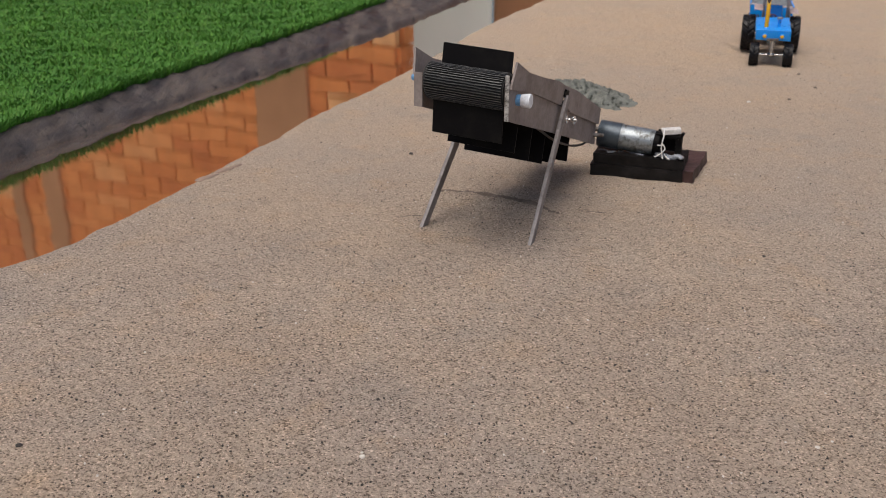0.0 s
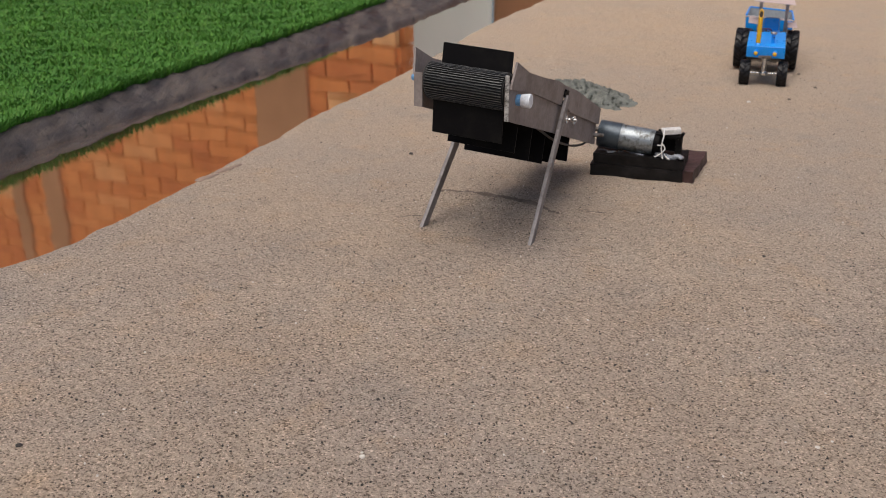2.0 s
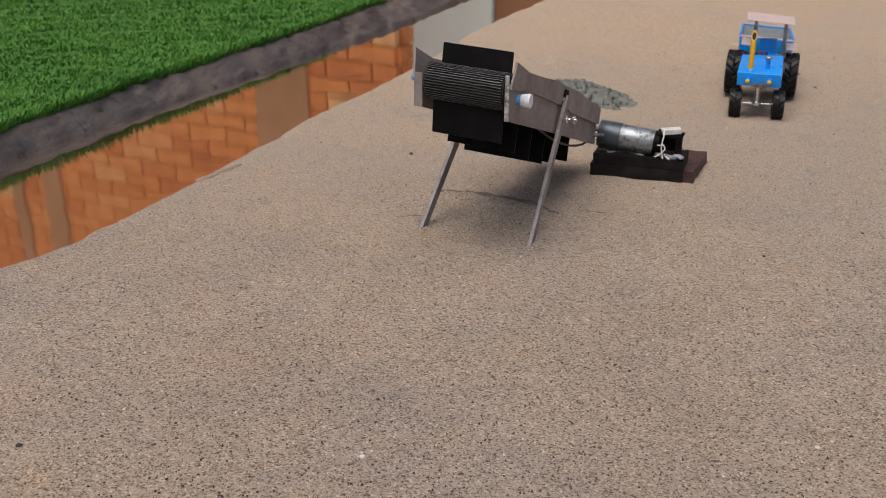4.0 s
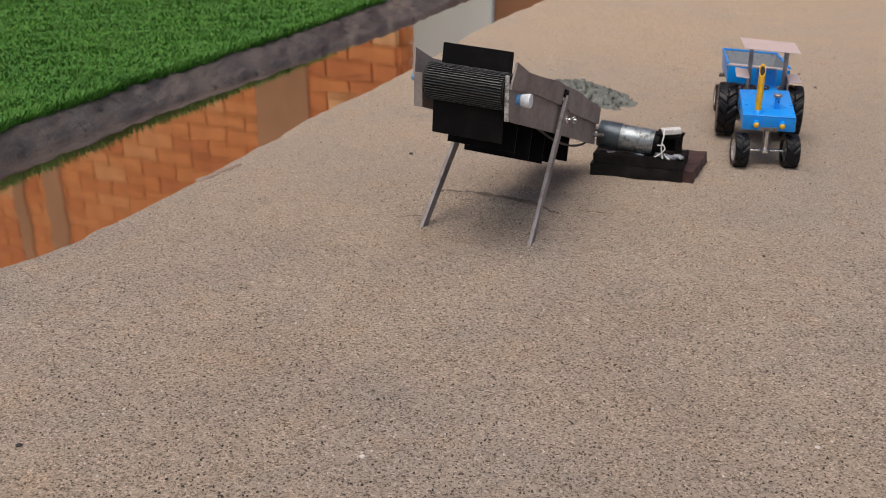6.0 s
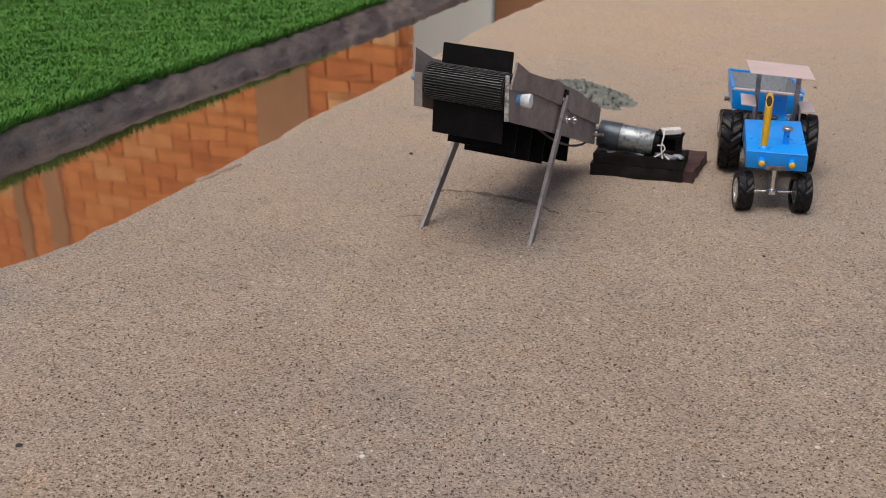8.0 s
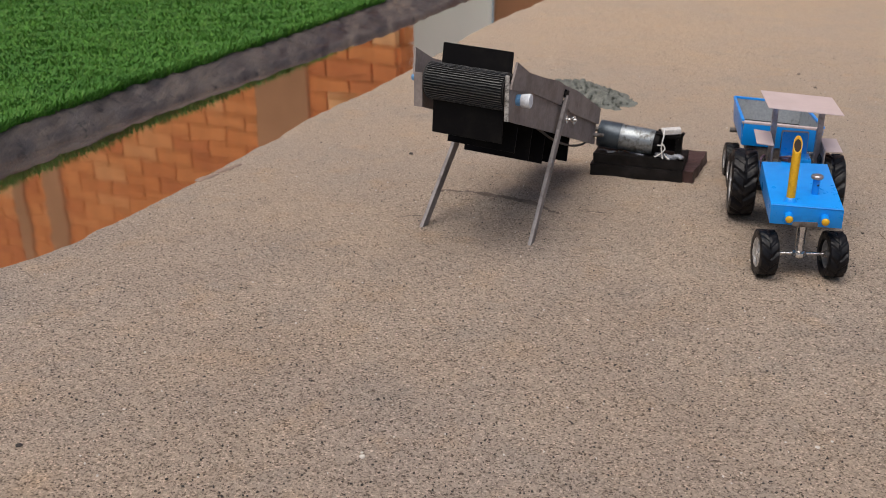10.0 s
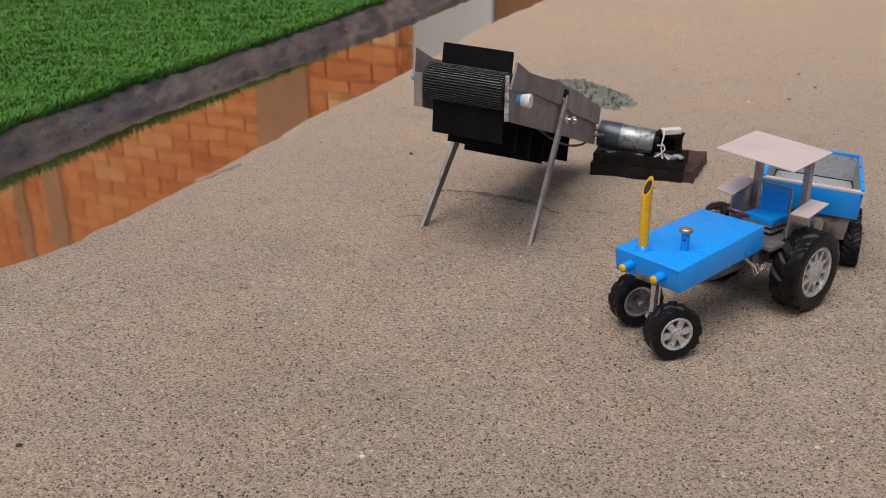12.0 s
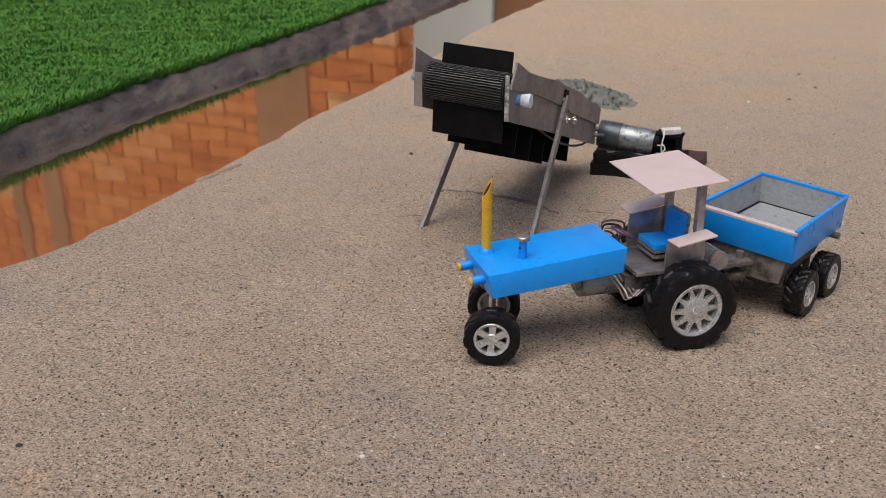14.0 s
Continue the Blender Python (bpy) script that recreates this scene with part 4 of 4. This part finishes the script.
    rod(bm, (-0.053, 0, 0.04), (-0.053, 0, 0.054), 0.003)
    part("drawbar", bm, CHASSIS, top, "grey drawbar with pin", True)
    return top


def trailer():
    """Two-axle tipping trailer; its space has the hitch at the origin, x forward."""
    top = thing("toy_trailer", "blue homemade model trailer with weathered grey inside", "trailer")
    moving["trailer"] = top
    L0, L1, W, zb, zt = -0.003, -0.1135, 0.0403, 0.0595, 0.0857
    flare = 0.0022

    def skew(bm):
        """The homemade box narrows to its tail and leans to one side."""
        for v in bm.verts:
            v.co.z -= 0.06 * v.co.y
            v.co.y *= 1 + 0.5 * v.co.x
        return bm
    bm = B()
    box(bm, ((L0 + L1) / 2, 0, zb + 0.001), (L0 - L1 - 0.004, 2 * W - 0.006, 0.0024), None, 0.0004)
    part("bed", skew(bm), BOXGREY, top, "scratched grey bed floor")
    def wall(name, a, b, n, tall):
        """One board of the box from a to b, blue outside and grey inside, its outside towards n."""
        a, b, n = Vector((*a, 0)), Vector((*b, 0)), Vector((*n, 0))
        for nm, mat, lo, hi, lab in (("outer_board", BLUE, 0.0, 0.0014, "blue painted board"), ("inner_board", BOXGREY, -0.0012, -0.0001, "stained grey inner board")):
            bm = B()
            hexa(bm, [a + n * lo + Vector((0, 0, zb - 0.001)), b + n * lo + Vector((0, 0, zb - 0.001)), b + n * hi + Vector((0, 0, zb - 0.001)), a + n * hi + Vector((0, 0, zb - 0.001))],
                 [a + n * (lo + flare) + Vector((0, 0, tall)), b + n * (lo + flare) + Vector((0, 0, tall)), b + n * (hi + flare) + Vector((0, 0, tall)), a + n * (hi + flare) + Vector((0, 0, tall))], 0.0003)
            if nm == "outer_board":
                ob = part(name, skew(bm), mat, top, lab, True)
            else:
                part(nm, skew(bm), mat, ob, lab)
        rim = B()
        d = (b - a).normalized() * 0.002
        back = flare - 0.0016 if n.x > 0.5 else flare + 0.0002
        c0, c1 = a + n * back - d, b + n * back + d
        box(rim, (c0 + c1) / 2 + Vector((0, 0, tall + 0.0008)), ((c1 - c0).length, 0.0062 if n.x > 0.5 else 0.0034, 0.0026), Matrix.Rotation(math.atan2((b - a).y, (b - a).x), 4, "Z"), 0.0006)
        return ob, rim
    for name, a, b, n, tall in (("front_board", (L0, -W - 0.0013), (L0, W + 0.0013), (1, 0), zt - 0.002), ("side_board", (L0 + 0.0004, W), (L1 - 0.0004, W), (0, 1), zt), ("side_board", (L0 + 0.0004, -W), (L1 - 0.0004, -W), (0, -1), zt), ("tail_board", (L1, -W - 0.0013), (L1, W + 0.0013), (-1, 0), zt + 0.001)):
        ob, rim = wall(name, a, b, n, tall)
        part("rim", skew(rim), PALEBLUE if name == "front_board" else BLUE, ob, "worn pale lip" if name == "front_board" else "", True)
    # dark lines along the joints between the boards and the bed
    for a, b in (((L1 + 0.0016, -W + 0.002), (L1 + 0.0016, W - 0.002)), ((L0 - 0.002, W - 0.0016), (L1 + 0.002, W - 0.0016)), ((L0 - 0.002, -W + 0.0016), (L1 + 0.002, -W + 0.0016))):
        bm = B()
        wire(bm, [Vector((*a, zb + 0.0024)).lerp(Vector((*b, zb + 0.0024)), i / 20) + Vector((0, 0, 0.0003 * noise.noise((i * 0.7, 1.0, 4.0)))) for i in range(21)], 0.0007)
        part("seam", skew(bm), DARK, top, "thin dark seam")
    # grey chassis with sloped front
    bm = B()
    hexa(bm, [(-0.012, -0.03, 0.034), (-0.012, 0.03, 0.034), (-0.095, 0.026, 0.034), (-0.095, -0.026, 0.034)], [(-0.005, -0.035, 0.0582), (-0.005, 0.035, 0.0582), (-0.104, 0.032, 0.0582), (-0.104, -0.032, 0.0582)], 0.0008)
    part("chassis", bm, CHASSIS, top, "stained grey metal chassis")
    bm = B()
    hexa(bm, [(-0.002, -0.033, 0.0355), (-0.002, 0.033, 0.0355), (-0.0035, 0.033, 0.0355), (-0.0035, -0.033, 0.0355)], [(-0.0045, -0.036, 0.058), (-0.0045, 0.036, 0.058), (-0.006, 0.036, 0.058), (-0.006, -0.036, 0.058)])
    roughen(bm, 5, 0.0008, 120, 3.0)
    part("front_plate", bm, CHASSIS, top, "scuffed grey front plate")
    bm = B()
    box(bm, (0.002, 0, 0.04), (0.03, 0.012, 0.004), None, 0.0006)
    rod(bm, (0, 0, 0.034), (0, 0, 0.045), 0.005)
    part("tow_bar", bm, CHASSIS, top, "grey tow bar", True)
    for s in (-1, 1):
        bm = B()
        rod(bm, (-0.1, s * 0.028, 0.053), (-0.1, s * 0.044, 0.053), 0.003, seg=12)
        part("hinge_pin", bm, CHASSIS, top)
    bm = B()
    box(bm, (-0.064, 0, 0.0285), (0.07, 0.038, 0.013), None, 0.001)
    part("axle_block", bm, RUST, top, "rusty brown axle block")
    moving["cart"] = []
    for x in (-0.034, -0.085):
        bm = B()
        rod(bm, (x, -0.042, CART_R), (x, 0.042, CART_R), 0.0018, seg=12)
        box(bm, (x, 0.024, 0.0285), (0.006, 0.004, 0.016), None, 0.0004)
        box(bm, (x, -0.024, 0.029), (0.006, 0.004, 0.016), None, 0.0004)
        part("axle", bm, CHASSIS, top, "dull axle with brackets", True)
        for s in (-1, 1):
            moving["cart"].append((wheel("trailer_wheel", "cart", top, x, s * 0.0408, CART_R), x, s * 0.0408))
    return top


# ---------------------------------------------------------------- heap, stones, twig
def lumpy(seed, size, flat=0.6, sub=2):
    bm = B()
    bmesh.ops.create_icosphere(bm, subdivisions=sub, radius=size)
    for v in bm.verts:
        d = 1 + 0.45 * noise.noise(v.co / size * 1.3 + Vector((seed * 3.7, seed, 0)))
        v.co = Vector((v.co.x * d, v.co.y * d, v.co.z * d * flat))
    return bm


def heap():
    """Spilled heap of grey-green gravel behind the conveyor."""
    rnd = random.Random(12)
    cx, cy = 0.236, 1.585
    bm = B()
    bmesh.ops.create_grid(bm, x_segments=60, y_segments=60, size=1.0)
    for v in bm.verts:
        a, b = v.co.x, v.co.y
        rr = math.hypot(a, b) + 0.22 * noise.noise((a * 2.2, b * 2.2, 1.7))
        h = max(0.0, 1 - rr) ** 0.8
        x, y = cx + 0.072 * a, cy + 0.105 * b - 0.06 * a
        v.co = Vector((x, y, dune(y) - 0.003 + 0.019 * h + h * 0.009 * noise.noise((x * 110, y * 90, 0)) + h * 0.005 * noise.noise((x * 40, y * 40, 3))))
    top = tagged(part("gravel_heap", bm, GRAVEL, None, "", True), "small heap of damp grey-green gravel on the sand", "gravel", kind="stuff")
    bm = B()
    for i in range(260):
        a, b = rnd.uniform(-1, 1), rnd.uniform(-1, 1)
        if math.hypot(a, b) > 0.95:
            continue
        x, y = cx + 0.072 * a, cy + 0.105 * b - 0.06 * a
        h = max(0.0, 1 - math.hypot(a, b)) ** 0.8
        s = rnd.uniform(0.0014, 0.0038)
        bmesh.ops.create_icosphere(bm, subdivisions=1, radius=s, matrix=Matrix.Translation((x, y, dune(y) - 0.0025 + 0.019 * h)) @ pose(0, 0, 0, rnd.random() * 90, rnd.random() * 90, rnd.random() * 90) @ Matrix.Diagonal((1, 0.8, 0.65, 1)))
    part("lumps", bm, GRAVEL, top)


def clods():
    for i, (x, y, s) in enumerate(((-0.284, 1.118, 0.011), (-0.27, 1.146, 0.010), (-0.26, 1.168, 0.007))):
        ob = part("mud_clod", lumpy(i + 40, s, 0.22, 3), LEDGE, None, "", True, Matrix.Translation((x, y, ground_height(x, y) - 0.0005)) @ pose(0, 0, 0, 0, 0, 58) @ Matrix.Diagonal((1.6, 0.7, 1, 1)))
        tagged(ob, "flat damp brown mud clod at the water's edge", "clod", "clods at the water's edge")


def ridges():
    """Low broken ledges of dark sand that the spill left under the conveyor."""
    lines = [([(-0.0115, 1.0425), (0.0103, 1.0525), (0.0329, 1.0505), (0.0535, 1.0346), (0.0727, 1.0172), (0.0906, 1.0059), (0.1075, 1.0003), (0.1234, 0.993)], 0.0033),
             ([(-0.05, 0.978), (-0.03, 0.985), (-0.012, 0.983)], 0.0009), ([(0.145, 1.0), (0.165, 0.992), (0.185, 0.99)], 0.0008)]
    for i, (pts, size) in enumerate(lines):
        rnd = random.Random(60 + i)
        way = curve_points([(x, y, 0.0) for x, y in pts])
        bm = B()
        steps = 26 * (len(pts) - 1)
        for k in range(steps):
            f = k / (steps - 1)
            q = f * (len(way) - 1)
            a, b = Vector(way[int(q)]), Vector(way[min(int(q) + 1, len(way) - 1)])
            c = a.lerp(b, q - int(q))
            if rnd.random() < 0.12:
                continue
            w = size * (0.35 + 0.65 * math.sin(math.pi * f)) * rnd.uniform(0.55, 1.2)
            c += Vector((rnd.uniform(-1, 1), rnd.uniform(-1, 1), 0)) * size * 0.8
            bmesh.ops.create_icosphere(bm, subdivisions=1, radius=w, matrix=Matrix.Translation((c.x, c.y, ground_height(c.x, c.y))) @ pose(0, 0, 0, 0, 0, rnd.random() * 180) @ Matrix.Diagonal((1.8, 1.1, 0.75, 1)))
        tagged(part("sand_ledge", bm, CLOD, None, "", True), "low broken ledge of dark sand", "sand ledge", "ledges of damp sand")


def crumbs():
    """Fine dark and pale grit lying on the sand."""
    rnd = random.Random(21)
    for name, mat, count, lo, hi, label in (("dark_grit", STONE, 2400, 0.0004, 0.0011, "scattered dark grit on the sand"), ("pale_grit", CHIP, 260, 0.0005, 0.0011, "scattered pale grit on the sand")):
        bm = B()
        n = 0
        while n < count:
            y = 0.47 + 1.5 * rnd.random() ** 1.5
            x = rnd.uniform(-0.5, 0.5) * y * 0.98
            if x < along(SAND_EDGE, y) + 0.02:
                continue
            s = rnd.uniform(lo, hi)
            bmesh.ops.create_icosphere(bm, subdivisions=1, radius=s, matrix=Matrix.Translation((x, y, ground_height(x, y) + s * 0.2)) @ pose(0, 0, 0, rnd.random() * 90, rnd.random() * 90, rnd.random() * 90) @ Matrix.Diagonal((1.2, 0.9, 0.7, 1)))
            n += 1
        tagged(part(name, bm, mat), label, "grit", kind="stuff")


def stones():
    spots = [(-0.0412, 1.2192, 0.0032, STONE, "dark"), (0.556, 1.54, 0.003, CLOD, "dark"), (0.4875, 1.527, 0.0032, CHIP, "pale"), (-0.278, 0.545, 0.0022, STONE, "dark"), (-0.052, 0.533, 0.0018, CHIP, "pale"),
             (0.64, 1.74, 0.0035, CLOD, "dark"), (0.63, 1.63, 0.0028, CLOD, "dark"), (0.14, 0.645, 0.0014, STONE, "dark"), (-0.046, 0.603, 0.0013, STONE, "dark"), (0.245, 0.543, 0.0016, CHIP, "pale"), (-0.15, 0.72, 0.0016, STONE, "dark"), (0.31, 0.87, 0.0018, STONE, "dark")]
    for i, (x, y, s, mat, tone) in enumerate(spots):
        ob = part("pebble", lumpy(i, s), mat, None, "", True, Matrix.Translation((x, y, ground_height(x, y) + s * 0.2)))
        tagged(ob, "small dark pebble lying on the sand" if tone == "dark" else "small pale stone chip lying on the sand", "pebble", "pebbles on the sand")
    bm = B()
    wire(bm, curve_points([(0.4527, 0.9701, 0.0), (0.448, 0.94, 0.0012), (0.4458, 0.9115, 0.0008), (0.447, 0.885, 0.0)]), 0.0007)
    tagged(part("twig", bm, TWIG, None, "", True), "thin dry brown twig lying on the sand", "twig")


# ---------------------------------------------------------------- brick wall behind the lawn, seen mirrored
WALL_END, WALL_WAY = Vector((-0.19, 4.0, 0)), Vector((-0.86, 0.5, 0)).normalized()


def brick_wall():
    top_m = Matrix.Translation(WALL_END) @ Matrix.Rotation(math.atan2(WALL_WAY.y, WALL_WAY.x), 4, "Z")
    # its space: x along the wall away from its free end, y the side away from or to the canal, z up
    bm = B()
    box(bm, (2.6, -0.06, 1.4), (5.18, 0.1, 2.8))
    core = part("brick_wall", bm, MORTAR, None, "", False, top_m)
    tagged(core, "orange brick garden wall with recessed mortar joints", "wall", kind="structure")
    bl, bh, joint = 0.23, 0.068, 0.01
    bm = B()
    box(bm, (0, 0, 0), (bl, 0.03, bh), None, 0.003)
    piece = bpy.data.meshes.new("brick")
    bm.to_mesh(piece)
    bm.free()
    piece.materials.append(BRICK)
    rnd = random.Random(5)
    rest = B()
    count = 0
    for row in range(35):
        z = 0.045 + row * (bh + joint)
        box(rest, (0.0, -0.075 if row % 2 else -0.06, z), (0.028, 0.07 if row % 2 else 0.1, bh))
        for k in range(22):
            x = 0.12 + k * (bl + joint) - (0.121 if row % 2 else 0.0)
            if x > 5.15:
                continue
            if x < 0.0:
                box(rest, (0.055, -0.004, z), (0.112, 0.03, bh))
                continue
            y = -0.004 + rnd.uniform(-0.002, 0.002)
            turn = pose(0, 0, 0, 0, rnd.uniform(-0.4, 0.4), 0)
            if 0.28 < z < 1.95 and x < 3.2 and 0.1 + 0.3 * x < z < 0.95 + 0.55 * x and count < 298:
                o = new("brick", piece)
                o.parent = core
                o.matrix_basis = Matrix.Translation((x, y, z)) @ turn
                count += 1
            else:
                box(rest, (x, y, z), (bl, 0.03, bh), turn)
    tagged(part("bricks", rest, BRICK, core), kind="stuff")
    return core


def piers():
    m = Matrix.Translation(WALL_END) @ Matrix.Rotation(math.atan2(WALL_WAY.y, WALL_WAY.x), 4, "Z")
    for x, w in ((0.603, 0.3), (2.26, 0.15), (2.56, 0.1)):
        bm = B()
        box(bm, (x, -0.02, 1.4), (w, 0.1, 2.8), None, 0.01)
        tagged(part("pier", bm, PIER, None, "", False, m), "brown plastered pier on the brick wall", "pier", kind="structure")
    bm = B()
    box(bm, (-0.12, 5.6, 0.6), (0.78, 0.2, 1.2), pose(0, 0, 0, 0, 0, 4), 0.03)
    tagged(part("pale_wall", bm, PALE), "low pale rendered wall behind the canal", "wall", kind="structure")
    bm = B()
    box(bm, (2.75, 5.75, 1.3), (4.9, 0.25, 2.6), pose(0, 0, 0, 0, 0, -4), 0.02)
    tagged(part("brown_wall", bm, PIER), "brown plastered wall far behind the sand", "wall", kind="structure")


# ---------------------------------------------------------------- motion
# seconds, place of the tractor's rear end on the sand, heading, steering, heading of the trailer
PATH = [
    (0, 0.6629, 1.985, 253, 0, 253.5), (0.5, 0.6514, 1.9446, 252.7, 0, 253.5), (1, 0.6351, 1.8879, 252.3, 0, 253.5), (1.5, 0.6155, 1.835, 252.6, 0, 253.5),
    (2, 0.5997, 1.8058, 250.9, 0, 251.5), (2.5, 0.59, 1.7671, 248.3, 0, 250), (3, 0.5722, 1.7235, 246.8, 0, 249), (3.2, 0.5666, 1.7135, 246.8, 1, 248.7),
    (5.3, 0.4483, 1.3498, 255.5, 9, 259.6), (5.5, 0.445, 1.3433, 255.8, 9, 259.8), (6, 0.4386, 1.3231, 255.9, 9, 259.7), (6.5, 0.4295, 1.2937, 256, 9, 259.2),
    (7, 0.4208, 1.2578, 255.4, 9, 258.8), (7.5, 0.4067, 1.2055, 255.1, 9, 258.6), (8, 0.3989, 1.1584, 254.7, 9, 258.5), (8.2, 0.397, 1.1498, 254.6, 9, 258.4),
    (10.3, 0.3581, 0.9586, 257.1, 9, 260.2), (10.5, 0.3569, 0.9438, 256.7, 9, 260.4), (10.6, 0.3553, 0.934, 256.5, 9, 260.4), (10.7, 0.3534, 0.8707, 235.4, -21.4, 263.5),
    (10.8, 0.3506, 0.8664, 234.8, -21.4, 263.3), (11, 0.3442, 0.8603, 233.6, -21.4, 261.6), (11.5, 0.3216, 0.8324, 228.5, -22.1, 255.4), (12, 0.293, 0.8027, 219.3, -22.8, 248.2),
    (12.5, 0.2686, 0.7822, 213.2, -22.6, 243.1), (13, 0.2445, 0.7619, 207.3, -22, 238.5), (13.5, 0.2157, 0.7443, 199.6, -21, 232.9), (14, 0.1958, 0.7355, 195.7, -20, 228.7),
]
HITCH, HITCH_SIDE = 0.0572, -0.003


def glide(t):
    """The row of PATH at t, smooth within each stretch of driving."""
    i = max(k for k, r in enumerate(PATH) if r[0] <= t + 1e-6)
    if i == len(PATH) - 1:
        return PATH[-1][1:]
    a, b = PATH[i], PATH[i + 1]
    w = (t - a[0]) / (b[0] - a[0])
    out = []
    for c in range(1, 6):
        def slope(k):
            if k in (0, len(PATH) - 1) or 10.55 < PATH[k][0] < 10.75:
                return (b[c] - a[c]) / (b[0] - a[0])
            return (PATH[k + 1][c] - PATH[k - 1][c]) / (PATH[k + 1][0] - PATH[k - 1][0])
        d = b[0] - a[0]
        m0, m1 = slope(i) * d, slope(i + 1) * d
        out.append((2 * w ** 3 - 3 * w ** 2 + 1) * a[c] + (w ** 3 - 2 * w ** 2 + w) * m0 + (-2 * w ** 3 + 3 * w ** 2) * b[c] + (w ** 3 - w ** 2) * m1)
    return out


def motions():
    times = [k / 10 for k in range(141)]
    body, cart, axle = [], [], []
    fronts, rears, carts = [[], []], [[], []], [[] for _ in moving["cart"]]
    gone, gone_cart, last, last_cart = 0.0, 0.0, None, None
    for t in times:
        x, y, head, steer, follow = glide(t)
        h = radians(head)
        body.append((t, pose(x, y, 0, 0, 0, head)))
        dip = dune(y) * 1.7
        cx, cy = x - HITCH * math.cos(h) - HITCH_SIDE * math.sin(h), y - HITCH * math.sin(h) + HITCH_SIDE * math.cos(h)
        cart.append((t, pose(cx, cy, dune(cy) - 0.002, 0, 0, follow)))
        if last:
            gone += math.hypot(x - last[0], y - last[1])
            gone_cart += math.hypot(cx - last_cart[0], cy - last_cart[1])
        last, last_cart = (x, y), (cx, cy)
        nose = dune(y + AXLE_X * math.sin(h)) * 0.65
        axle.append((t, pose(AXLE_X, 0, FRONT_R + nose, 0, 0, steer)))
        for k, s in enumerate((-1, 1)):
            off = Matrix.Rotation(radians(steer), 3, "Z") @ Vector((0, s * FRONT_Y, 0))
            fronts[k].append((t, Matrix.Translation((AXLE_X + off.x, off.y, FRONT_R + nose)) @ Matrix.Rotation(radians(steer), 4, "Z") @ Matrix.Rotation(gone / FRONT_R, 4, "Y")))
            rears[k].append((t, Matrix.Translation((REAR_X, s * REAR_Y[s], REAR_R + dip)) @ Matrix.Rotation(gone / REAR_R, 4, "Y")))
        for k, (_, wx, wy) in enumerate(moving["cart"]):
            carts[k].append((t, Matrix.Translation((wx, wy, CART_R)) @ Matrix.Rotation(gone_cart / CART_R + 0.4 * k, 4, "Y")))
    walk(moving["tractor"], body)
    walk(moving["trailer"], cart)
    walk(moving["axle"], axle)
    for k in (0, 1):
        walk(moving["front"][k], fronts[k])
        walk(moving["rear"][k], rears[k])
    for (ob, _, _), rows in zip(moving["cart"], carts):
        walk(ob, rows)


conveyor()
drive_motor()
tractor()
trailer()
heap()
stones()
clods()
ridges()
crumbs()
piers()
brick_wall()
motions()
